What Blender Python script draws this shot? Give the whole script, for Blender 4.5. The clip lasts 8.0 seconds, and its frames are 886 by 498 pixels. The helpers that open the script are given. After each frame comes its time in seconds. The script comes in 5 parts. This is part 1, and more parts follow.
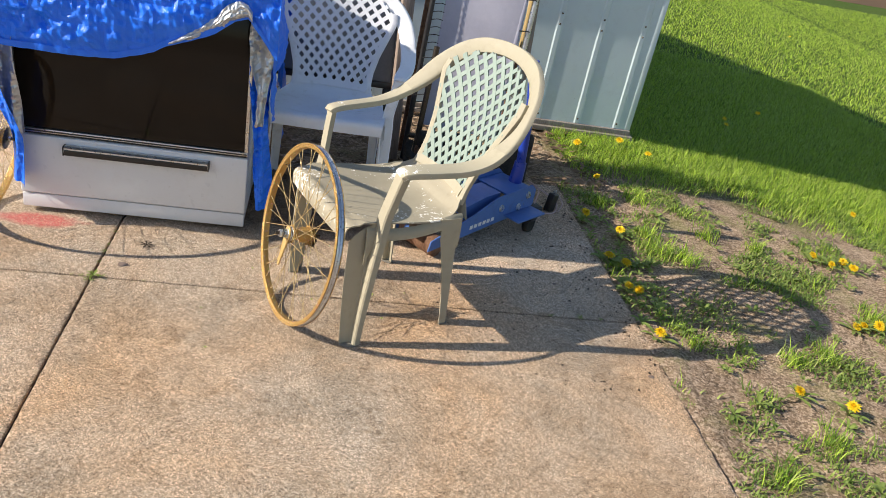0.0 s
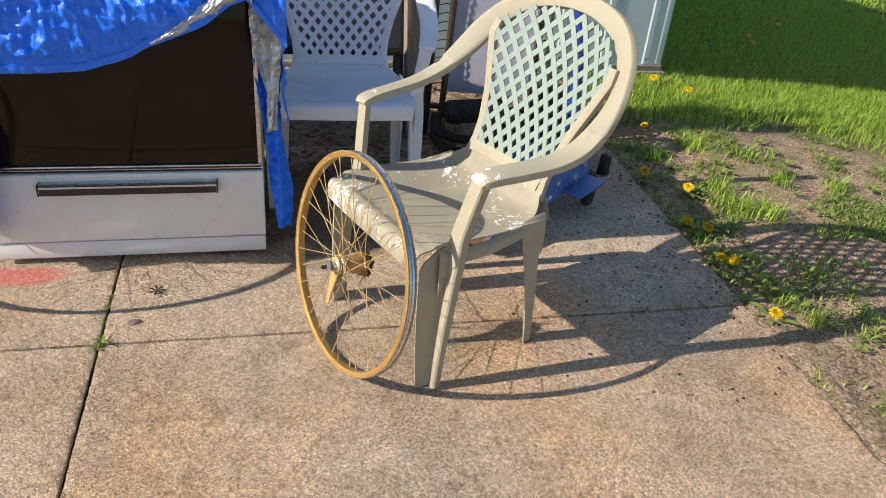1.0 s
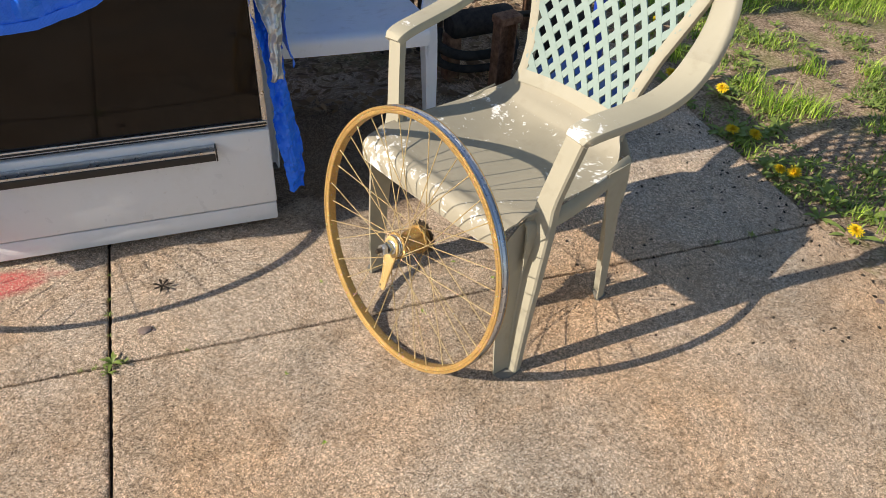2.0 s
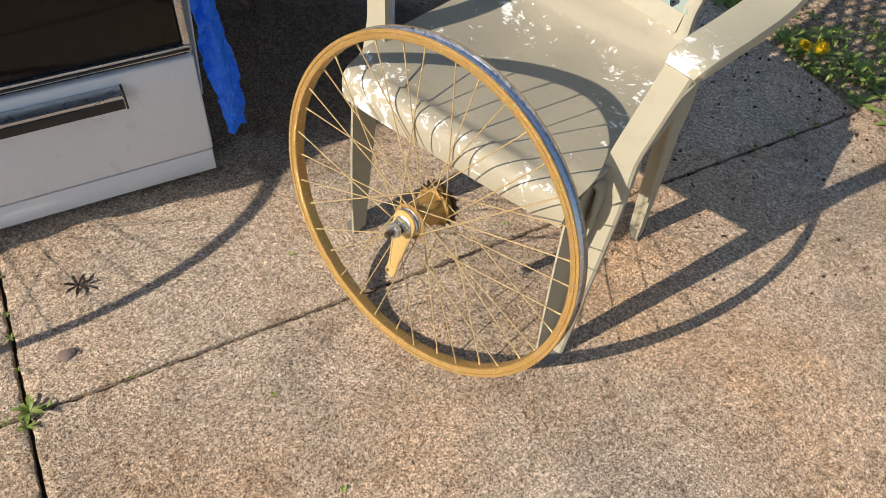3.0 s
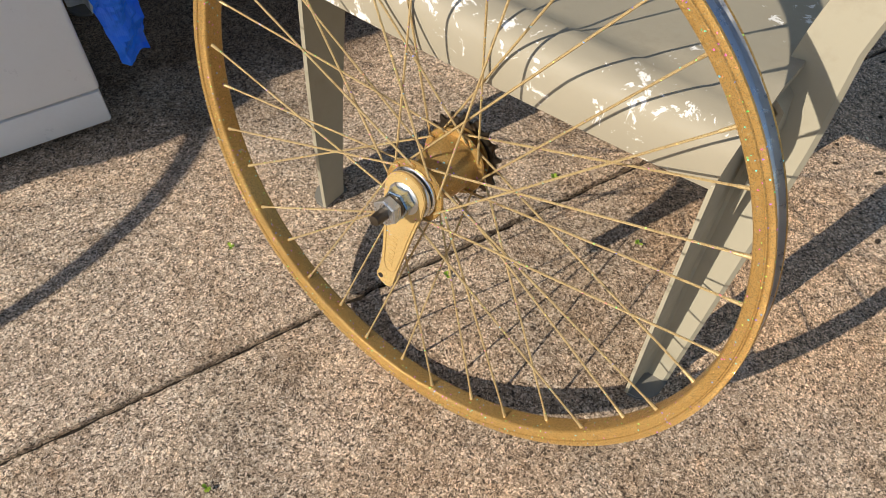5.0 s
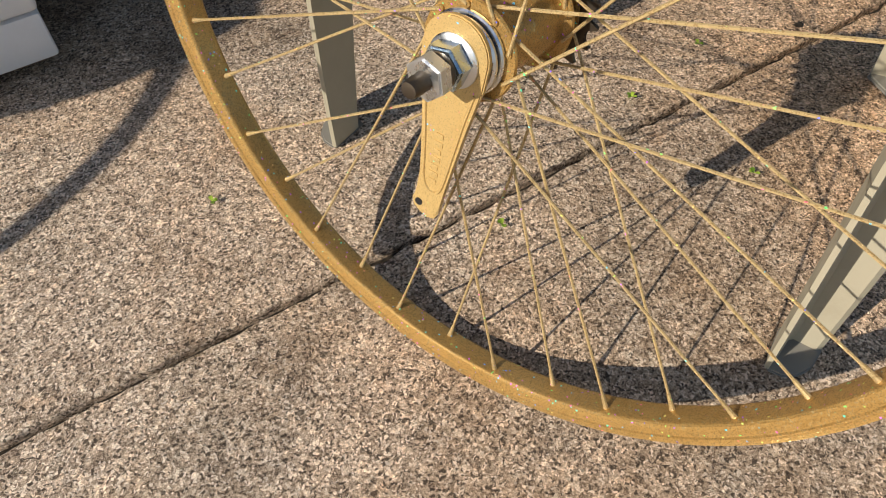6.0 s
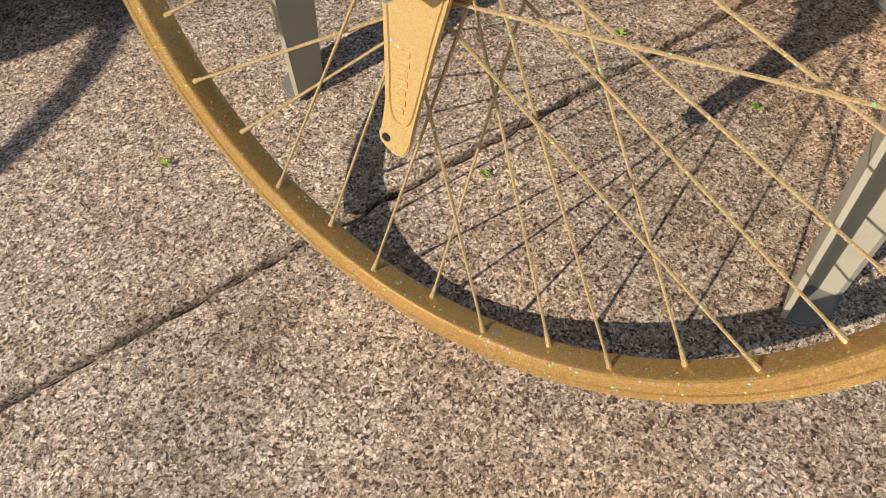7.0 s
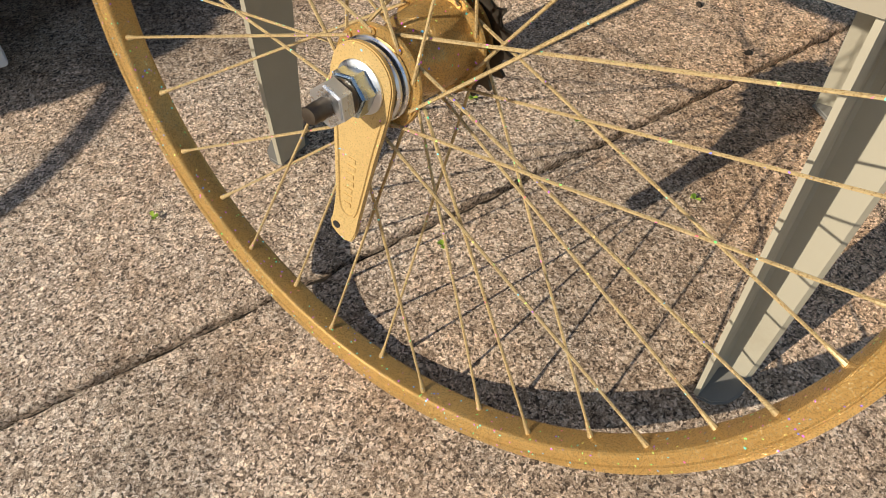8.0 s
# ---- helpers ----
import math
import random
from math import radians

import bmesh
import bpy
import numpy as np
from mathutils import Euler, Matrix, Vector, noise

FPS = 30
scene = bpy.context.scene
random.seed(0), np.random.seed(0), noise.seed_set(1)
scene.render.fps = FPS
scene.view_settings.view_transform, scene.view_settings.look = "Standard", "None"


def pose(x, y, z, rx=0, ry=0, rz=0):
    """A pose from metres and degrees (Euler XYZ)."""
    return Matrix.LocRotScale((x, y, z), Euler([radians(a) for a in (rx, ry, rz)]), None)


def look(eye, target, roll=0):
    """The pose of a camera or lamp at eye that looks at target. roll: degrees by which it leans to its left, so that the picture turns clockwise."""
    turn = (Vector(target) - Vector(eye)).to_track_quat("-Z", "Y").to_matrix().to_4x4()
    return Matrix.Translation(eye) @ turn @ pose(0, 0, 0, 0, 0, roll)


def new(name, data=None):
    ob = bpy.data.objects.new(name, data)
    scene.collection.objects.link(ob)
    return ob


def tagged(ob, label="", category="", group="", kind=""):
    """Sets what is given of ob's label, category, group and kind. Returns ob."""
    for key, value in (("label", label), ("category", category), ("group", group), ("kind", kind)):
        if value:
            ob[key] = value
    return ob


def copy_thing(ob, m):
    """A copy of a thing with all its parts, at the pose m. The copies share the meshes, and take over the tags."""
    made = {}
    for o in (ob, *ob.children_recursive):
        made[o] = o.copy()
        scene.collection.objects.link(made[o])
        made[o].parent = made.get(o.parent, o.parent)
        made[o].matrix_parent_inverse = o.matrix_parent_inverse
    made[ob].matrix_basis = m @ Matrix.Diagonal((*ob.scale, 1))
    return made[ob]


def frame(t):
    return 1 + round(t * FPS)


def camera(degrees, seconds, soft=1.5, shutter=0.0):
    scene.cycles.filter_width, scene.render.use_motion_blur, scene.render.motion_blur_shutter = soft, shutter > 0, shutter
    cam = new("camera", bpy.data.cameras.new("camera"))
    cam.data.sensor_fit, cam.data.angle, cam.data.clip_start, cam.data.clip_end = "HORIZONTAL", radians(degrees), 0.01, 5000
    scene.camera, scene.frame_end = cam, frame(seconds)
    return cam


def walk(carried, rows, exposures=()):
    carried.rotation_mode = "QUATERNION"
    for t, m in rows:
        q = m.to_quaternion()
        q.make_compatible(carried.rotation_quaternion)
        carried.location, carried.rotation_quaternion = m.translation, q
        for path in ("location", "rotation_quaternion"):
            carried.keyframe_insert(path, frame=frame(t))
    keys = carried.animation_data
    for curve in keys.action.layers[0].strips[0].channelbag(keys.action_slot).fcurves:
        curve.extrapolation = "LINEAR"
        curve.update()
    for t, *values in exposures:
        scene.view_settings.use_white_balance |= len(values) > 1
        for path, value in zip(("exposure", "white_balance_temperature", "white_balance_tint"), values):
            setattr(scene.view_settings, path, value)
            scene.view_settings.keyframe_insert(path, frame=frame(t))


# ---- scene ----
cam = camera(60.3, 8.0, soft=0.75)
PATH = [
    (0, (0.636, -2.197, 1.423), (1.01, -0.471, 0.485), 11.6),
    (0.5, (0.562, -1.914, 1.387), (0.927, -0.222, 0.386), 8.2),
    (1, (0.465, -1.673, 1.342), (0.888, -0.034, 0.276), 5.5),
    (1.5, (0.322, -1.455, 1.322), (0.824, 0.089, 0.155), 4.2),
    (1.7, (0.285, -1.379, 1.31), (0.804, 0.124, 0.097), 3.8),
    (2.8, (0.269, -0.866, 1.184), (0.918, 0.297, -0.308), 5.0),
    (3, (0.253, -0.773, 1.139), (0.937, 0.311, -0.396), 6.1),
    (3.5, (0.277, -0.647, 1.054), (0.984, 0.322, -0.547), 6.7),
    (4, (0.313, -0.589, 1.033), (1.006, 0.373, -0.578), 6.5),
    (4.2, (0.334, -0.562, 0.993), (1.02, 0.4, -0.621), 6.0),
    (5.5, (0.434, -0.399, 0.632), (1.05, 0.592, -0.993), 1.1),
    (6, (0.436, -0.363, 0.541), (1.047, 0.65, -1.071), -1.3),
    (6.5, (0.429, -0.341, 0.498), (1.064, 0.659, -1.113), -2.1),
    (7, (0.451, -0.349, 0.478), (1.068, 0.614, -1.163), -2.5),
    (7.5, (0.452, -0.372, 0.486), (1.07, 0.57, -1.167), -0.9),
    (8, (0.476, -0.382, 0.545), (1.127, 0.64, -1.046), 0.9),
]
walk(cam, [(t, look(eye, target, roll)) for t, eye, target, roll in PATH], [(0.0, 0.56), (0.5, 0.48), (1.5, 0.45), (3.0, 0.39), (5.5, 0.20), (8.0, 0.25)])

# ---- light ----
SUN_AZ, SUN_EL = 4.0, 30.5  # direction in which the shadows fall, and the sun's height
world = bpy.data.worlds.new("sky")
scene.world = world
world.use_nodes = True
wn = world.node_tree
sky = wn.nodes.new("ShaderNodeTexSky")
sky.sky_type = "NISHITA"
sky.sun_disc = False
sky.sun_elevation = radians(SUN_EL)
sky.sun_rotation = radians(270 - SUN_AZ)
sky.air_density, sky.dust_density = 1.0, 0.6
wn.nodes["Background"].inputs["Strength"].default_value = 0.1
wn.links.new(sky.outputs[0], wn.nodes["Background"].inputs["Color"])
sun_data = bpy.data.lights.new("sun", "SUN")
sun_data.energy, sun_data.angle, sun_data.color = 4.8, radians(0.55), (1.0, 0.905, 0.775)
sun = new("sun", sun_data)
az, el = radians(SUN_AZ), radians(SUN_EL)
sun.matrix_world = look((0, 0, 8), (math.cos(az) * math.cos(el), math.sin(az) * math.cos(el), 8 - math.sin(el)))


# ---- materials ----
class Mat:
    """A node material with a Principled surface, and short ways to wire it."""

    def __init__(self, name, rough=0.6, metal=0.0, spec=0.5):
        self.m = bpy.data.materials.new(name)
        self.m.use_nodes = True
        self.t = self.m.node_tree
        self.b = self.t.nodes["Principled BSDF"]
        self.b.inputs["Roughness"].default_value = rough
        self.b.inputs["Metallic"].default_value = metal
        self.b.inputs["Specular IOR Level"].default_value = spec
        self.co = self.t.nodes.new("ShaderNodeTexCoord").outputs["Object"]

    def put(self, sock, v):
        if isinstance(v, bpy.types.NodeSocket):
            self.t.links.new(v, sock)
        elif isinstance(v, tuple) and len(v) == 3 and sock.type == "RGBA":
            sock.default_value = (*v, 1)
        else:
            sock.default_value = v

    def set(self, name, v):
        self.put(self.b.inputs[name], v)
        return self

    def scaled(self, k, co=None):
        n = self.t.nodes.new("ShaderNodeMapping")
        self.put(n.inputs["Vector"], co or self.co)
        n.inputs["Scale"].default_value = k
        return n.outputs[0]

    def noise(self, scale, detail=4, rough=0.55, co=None, warp=0.0):
        n = self.t.nodes.new("ShaderNodeTexNoise")
        self.put(n.inputs["Vector"], co or self.co)
        n.inputs["Scale"].default_value = scale
        n.inputs["Detail"].default_value = detail
        n.inputs["Roughness"].default_value = rough
        n.inputs["Distortion"].default_value = warp
        return n.outputs["Fac"]

    def cells(self, scale, feature="F1", out="Color", co=None, rand=1.0):
        n = self.t.nodes.new("ShaderNodeTexVoronoi")
        n.feature = feature
        self.put(n.inputs["Vector"], co or self.co)
        n.inputs["Scale"].default_value = scale
        n.inputs["Randomness"].default_value = rand
        return n.outputs[out]

    def ramp(self, fac, *stops):
        n = self.t.nodes.new("ShaderNodeValToRGB")
        self.put(n.inputs[0], fac)
        e = n.color_ramp.elements
        while len(e) < len(stops):
            e.new(0.5)
        for k, (p, c) in zip(e, stops):
            k.position = p
            k.color = (c, c, c, 1) if isinstance(c, (int, float)) else (*c, 1)
        return n.outputs[0]

    def mix(self, fac, a, b, mode="MIX"):
        n = self.t.nodes.new("ShaderNodeMix")
        n.data_type, n.blend_type = "RGBA", mode
        self.put(n.inputs[0], fac)
        self.put(n.inputs[6], a)
        self.put(n.inputs[7], b)
        return n.outputs[2]

    def calc(self, op, a, b=0.0, c=0.0):
        n = self.t.nodes.new("ShaderNodeMath")
        n.operation = op
        for s, v in zip(n.inputs, (a, b, c)):
            self.put(s, v)
        return n.outputs[0]

    def axis(self, i, co=None):
        n = self.t.nodes.new("ShaderNodeSeparateXYZ")
        self.put(n.inputs[0], co or self.co)
        return n.outputs[i]

    def rand(self):
        return self.t.nodes.new("ShaderNodeObjectInfo").outputs["Random"]

    def island(self):
        return self.t.nodes.new("ShaderNodeNewGeometry").outputs["Random Per Island"]

    def blob(self, x, y, rx, ry, ragged=0.5, scale=14):
        """1 inside a ragged oval on the ground, falling to 0 outside."""
        dx = self.calc("DIVIDE", self.calc("SUBTRACT", self.axis(0), x), rx)
        dy = self.calc("DIVIDE", self.calc("SUBTRACT", self.axis(1), y), ry)
        d = self.calc("SQRT", self.calc("ADD", self.calc("MULTIPLY", dx, dx), self.calc("MULTIPLY", dy, dy)))
        d = self.calc("ADD", d, self.calc("MULTIPLY", self.calc("SUBTRACT", self.noise(scale, 5, 0.65), 0.5), ragged * 4))
        return self.ramp(d, (0.55, 1.0), (1.0, 0.0))

    def bump(self, height, strength=0.3, dist=0.01, under=None):
        n = self.t.nodes.new("ShaderNodeBump")
        self.put(n.inputs["Height"], height)
        n.inputs["Strength"].default_value = strength
        n.inputs["Distance"].default_value = dist
        if under is not None:
            self.put(n.inputs["Normal"], under)
        self.put(self.b.inputs["Normal"], n.outputs[0])
        return n.outputs[0]


def concrete():
    k = Mat("concrete", 0.93, 0, 0.25)
    warp = k.t.nodes.new("ShaderNodeVectorMath")
    wob = k.t.nodes.new("ShaderNodeTexNoise")
    wob.inputs["Scale"].default_value = 160
    k.put(wob.inputs["Vector"], k.co)
    sc = k.t.nodes.new("ShaderNodeVectorMath")
    sc.operation = "SCALE"
    k.put(sc.inputs[0], wob.outputs["Color"])
    sc.inputs["Scale"].default_value = 0.008
    k.put(warp.inputs[0], k.co)
    k.put(warp.inputs[1], sc.outputs[0])
    co = warp.outputs[0]
    grain = k.cells(290, co=co)
    gx = k.axis(0, grain)
    g = k.ramp(gx, (0.0, (0.05, 0.036, 0.028)), (0.22, (0.17, 0.125, 0.095)), (0.5, (0.41, 0.32, 0.245)), (0.8, (0.64, 0.53, 0.42)), (1.0, (0.88, 0.79, 0.68)))
    fine = k.ramp(k.noise(430, 4, 0.75), (0.38, (0.06, 0.043, 0.032)), (0.49, (0.39, 0.305, 0.232)), (0.6, (0.84, 0.73, 0.6)))
    c = k.mix(0.55, g, fine)
    small = k.cells(540, co=co)
    pit = k.ramp(k.axis(0, small), (0.13, 0.85), (0.19, 0.0))
    c = k.mix(pit, c, (0.05, 0.038, 0.03))
    glint = k.ramp(k.axis(1, small), (0.85, 0.0), (0.89, 0.85))
    c = k.mix(glint, c, (0.86, 0.78, 0.68))
    chip = k.cells(150, co=co)
    c = k.mix(k.ramp(k.axis(0, chip), (0.78, 0.0), (0.92, 0.35)), c, k.mix(1.0, c, (0.42, 0.39, 0.37), "MULTIPLY"))
    c = k.mix(k.ramp(k.axis(1, chip), (0.74, 0.0), (0.9, 0.4)), c, k.mix(1.0, c, (1.4, 1.37, 1.33), "MULTIPLY"))
    c = k.mix(1.0, c, k.ramp(k.noise(95, 6, 0.85), (0.33, (0.72, 0.71, 0.7)), (0.5, (1.0, 1.0, 1.0)), (0.67, (1.26, 1.25, 1.23))), "MULTIPLY")
    # wide stains: rust brown, grey weathering, pale worn paste
    rust = k.ramp(k.noise(1.4, 7, 0.6, warp=0.6), (0.4, 0.0), (0.66, 0.9))
    c = k.mix(rust, c, k.mix(1.0, c, (1.12, 0.93, 0.74), "MULTIPLY"))
    grey = k.ramp(k.noise(1.7, 7, 0.68, co=k.scaled((1, 1.3, 1))), (0.47, 0.0), (0.63, 0.85))
    c = k.mix(grey, c, k.mix(1.0, c, (0.7, 0.715, 0.72), "MULTIPLY"))
    pale = k.ramp(k.noise(8, 6, 0.72), (0.52, 0.0), (0.72, 0.75))
    c = k.mix(pale, c, k.mix(1.0, c, (1.3, 1.28, 1.24), "MULTIPLY"))
    dirty = k.ramp(k.noise(13, 6, 0.7, warp=0.8), (0.53, 0.0), (0.7, 0.75))
    c = k.mix(dirty, c, k.mix(1.0, c, (0.66, 0.6, 0.54), "MULTIPLY"))
    orange = k.ramp(k.noise(6, 5, 0.6, warp=1.5), (0.66, 0.0), (0.85, 0.6))
    c = k.mix(orange, c, k.mix(1.0, c, (1.12, 0.74, 0.38), "MULTIPLY"))
    # paler concrete towards the lawn, brightened further to lift the shade there
    pale_shade_lift = k.blob(1.55, 0.4, 0.5, 0.5, 0.35, 5)
    c = k.mix(k.calc("MULTIPLY", pale_shade_lift, 0.8), c, k.mix(1.0, c, (1.18, 1.2, 1.22), "MULTIPLY"))
    c = k.mix(1.0, c, (1.13, 1.08, 1.01), "MULTIPLY")
    # dark earth on the slab behind the cooker; also deepens the cooker's shadow in the colour
    grime_and_shade = k.blob(0.64, 0.70, 0.62, 0.40, 0.25, 7)
    c = k.mix(k.calc("MULTIPLY", grime_and_shade, 0.85), c, k.mix(1.0, c, (0.28, 0.245, 0.215), "MULTIPLY"))
    # red powder beside the cooker
    red = k.calc("MULTIPLY", k.blob(-0.27, 0.335, 0.17, 0.055, 0.4, 12), k.ramp(k.noise(200, 3, 0.7), (0.38, 0.1), (0.56, 1.0)))
    c = k.mix(k.calc("MULTIPLY", red, 0.9), c, (0.66, 0.09, 0.1))
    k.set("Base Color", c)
    low = k.bump(k.noise(30, 4, 0.6), 0.3, 0.004)
    mid = k.bump(gx, 0.7, 0.0028, low)
    k.bump(k.noise(400, 4, 0.75), 0.8, 0.003, mid)
    return k.m


def soil():
    k = Mat("soil", 0.95, 0, 0.2)
    n = k.noise(9, 8, 0.7)
    c = k.ramp(n, (0.3, (0.06, 0.042, 0.027)), (0.5, (0.31, 0.215, 0.14)), (0.7, (0.62, 0.46, 0.31)))
    grit = k.ramp(k.axis(0, k.cells(140)), (0.0, (0.04, 0.027, 0.02)), (0.5, (0.34, 0.235, 0.155)), (1.0, (0.8, 0.62, 0.46)))
    c = k.mix(0.5, c, grit)
    moss = k.ramp(k.noise(3.5, 7, 0.7), (0.52, 0.0), (0.66, 0.45))
    c = k.mix(moss, c, k.mix(k.noise(40), (0.09, 0.12, 0.025), (0.3, 0.32, 0.09)))
    # turf begins away from the slabs
    edge = k.calc("ADD", k.calc("ADD", k.calc("MULTIPLY", k.axis(0), 0.14), k.axis(1)), k.calc("MULTIPLY", k.noise(2.2, 5, 0.6), 0.9))
    turf = k.ramp(k.calc("MULTIPLY", edge, 0.25), (0.53, 0.0), (0.63, 1.0))
    right = k.ramp(k.calc("MULTIPLY", k.axis(0), 0.25), (0.48, 0.0), (0.54, 1.0))
    turf = k.calc("MULTIPLY", turf, right)
    green = k.mix(k.noise(60, 6, 0.7), (0.025, 0.05, 0.007), (0.1, 0.16, 0.02))
    green = k.mix(k.ramp(k.noise(0.7, 5), (0.4, 0.0), (0.7, 0.6)), green, (0.08, 0.12, 0.018))
    k.set("Base Color", k.mix(turf, c, green))
    a = k.bump(n, 0.6, 0.04)
    k.bump(k.noise(160, 4, 0.7), 0.8, 0.006, a)
    return k.m


def plastic(name, base, worn, dirt, peel, seed_shift=(0.0, 0.0, 0.0), edge=0.0, span=(0.03, -0.02)):
    """Painted garden-chair plastic: chalky paint, grime, and flakes where the paint has lifted off."""
    k = Mat(name, 0.55, 0, 0.4)
    mp = k.t.nodes.new("ShaderNodeMapping")
    k.put(mp.inputs["Vector"], k.co)
    mp.inputs["Location"].default_value = seed_shift
    co = mp.outputs[0]
    c = k.mix(k.noise(6, 6, 0.6, co), base, tuple(v * 0.86 for v in base))
    c = k.mix(k.ramp(k.noise(22, 6, 0.72, co), (0.55, 0.0), (0.75, 0.5)), c, dirt)
    scr = k.noise(38, 4, 0.6, k.scaled((1, 0.25, 1), co), 0.8)
    flake = k.noise(40, 8, 0.74, co, 0.5)
    area = k.noise(4.5, 3, 0.5, co)
    amount = k.calc("ADD", k.calc("ADD", k.calc("MULTIPLY", flake, 0.7), k.calc("MULTIPLY", area, 0.45)), peel)
    if edge:  # rubbed harder along the front edge
        rub = k.t.nodes.new("ShaderNodeMapRange")
        k.put(rub.inputs[0], k.axis(1))
        rub.inputs[1].default_value, rub.inputs[2].default_value, rub.inputs[3].default_value, rub.inputs[4].default_value = *span, 0.0, edge
        amount = k.calc("ADD", amount, rub.outputs[0])
    lift = k.ramp(amount, (0.735, 0.0), (0.75, 1.0))
    c = k.mix(lift, c, worn)
    thin = k.ramp(scr, (0.735, 0.0), (0.755, 0.7))
    c = k.mix(k.calc("MULTIPLY", thin, min(1.0, max(0.0, peel * 8 + 0.2))), c, worn)
    k.set("Base Color", c)
    k.set("Roughness", k.ramp(k.noise(50, 4, 0.6, co), (0.3, 0.55), (0.7, 0.8)))
    a = k.bump(lift, -0.35, 0.0012)
    k.bump(k.noise(240, 3, 0.6, co), 0.12, 0.001, a)
    return k.m


def gold(name, a, b, metallic, flakes=1.0):
    """Gold paint over metal with fine metallic and holographic flakes."""
    k = Mat(name, 0.42, metallic, 0.5)
    wear = k.ramp(k.noise(45, 5, 0.7), (0.6, 0.0), (0.8, 0.45))
    c = k.mix(k.noise(14, 4), a, b)
    c = k.mix(wear, c, (0.3, 0.17, 0.05))
    f = k.cells(1500)
    pick = k.axis(1, f)
    bright = k.calc("GREATER_THAN", pick, 0.9)
    c = k.mix(k.calc("MULTIPLY", bright, 0.5 * flakes), c, (0.95, 0.74, 0.36))
    dark = k.calc("LESS_THAN", pick, 0.2)
    c = k.mix(k.calc("MULTIPLY", dark, 0.55 * flakes), c, (0.22, 0.12, 0.03))
    hol = k.cells(850)
    hs = k.t.nodes.new("ShaderNodeCombineColor")
    hs.mode = "HSV"
    k.put(hs.inputs[0], k.axis(0, hol))
    hs.inputs[1].default_value, hs.inputs[2].default_value = 0.75, 1.0
    holo = k.calc("GREATER_THAN", k.axis(2, hol), 1.0 - 0.016 * flakes)
    c = k.mix(holo, c, hs.outputs[0])
    k.set("Base Color", c)
    k.set("Roughness", k.ramp(pick, (0.0, 0.4), (0.88, 0.3), (0.93, 0.16)))
    a = k.bump(k.axis(0, f), 0.5, 0.0006)
    k.bump(k.noise(90, 3), 0.12, 0.001, a)
    return k.m


def metal(name, colour, rough=0.25, scale=60, dull=0.3):
    k = Mat(name, rough, 1.0)
    k.set("Base Color", k.mix(k.noise(scale, 5, 0.6), colour, tuple(v * (1 - dull) for v in colour)))
    k.set("Roughness", k.ramp(k.noise(scale * 2, 4), (0.3, rough * 0.7), (0.75, min(1.0, rough * 1.6))))
    k.bump(k.noise(scale * 5, 3), 0.08, 0.001)
    return k.m


def paint(name, colour, rough=0.4, dirt=(0.2, 0.17, 0.13), amount=0.25, metallic=0.0):
    k = Mat(name, rough, metallic)
    c = k.mix(k.noise(5, 6, 0.65), colour, tuple(v * 0.88 for v in colour))
    c = k.mix(k.ramp(k.noise(16, 7, 0.72), (0.52, 0.0), (0.78, amount)), c, dirt)
    speck = k.ramp(k.noise(75, 3, 0.5), (0.72, 0.0), (0.76, amount * 1.6))
    k.set("Base Color", k.mix(speck, c, dirt))
    k.set("Roughness", k.ramp(k.noise(30, 4), (0.3, rough * 0.8), (0.7, min(1.0, rough * 1.3))))
    k.bump(k.noise(90, 4), 0.08, 0.001)
    return k.m


def tarp(name, colour, rough, spec=0.5, light=1.15, metallic=0.0):
    """Woven polyethylene sheet: a fine weave, creases in facets, a plastic sheen."""
    k = Mat(name, rough, metallic, spec)
    c = k.mix(k.noise(8, 5, 0.6), tuple(v * 0.8 for v in colour), tuple(min(1.0, v * light) for v in colour))
    k.set("Base Color", c)
    k.set("Coat Weight", 0.05)
    k.set("Coat Roughness", 0.25)
    w = k.t.nodes.new("ShaderNodeTexWave")
    k.put(w.inputs["Vector"], k.co)
    w.inputs["Scale"].default_value = 130
    a = k.bump(w.outputs["Fac"], 0.12, 0.001)
    d = k.bump(k.noise(20, 4, 0.6, warp=0.6), 0.25, 0.012, a)
    k.bump(k.noise(60, 4, 0.6), 0.35, 0.004, d)
    return k.m


def wood(name, a, b, rough=0.8):
    k = Mat(name, rough, 0, 0.3)
    g = k.noise(24, 6, 0.65, k.scaled((9, 9, 0.6)), 0.4)
    c = k.ramp(g, (0.3, a), (0.7, b))
    c = k.mix(k.ramp(k.noise(5, 5, 0.7), (0.55, 0.0), (0.8, 0.5)), c, tuple(v * 0.5 for v in a))
    k.set("Base Color", c)
    k.bump(g, 0.5, 0.003)
    return k.m


def rough_paint(name, a, b, scale=30, rough=0.9, bump=0.4):
    k = Mat(name, rough, 0, 0.25)
    k.set("Base Color", k.mix(k.ramp(k.noise(scale, 6, 0.7), (0.35, 0.0), (0.65, 1.0)), a, b))
    k.bump(k.noise(scale * 4, 5, 0.7), bump, 0.003)
    return k.m


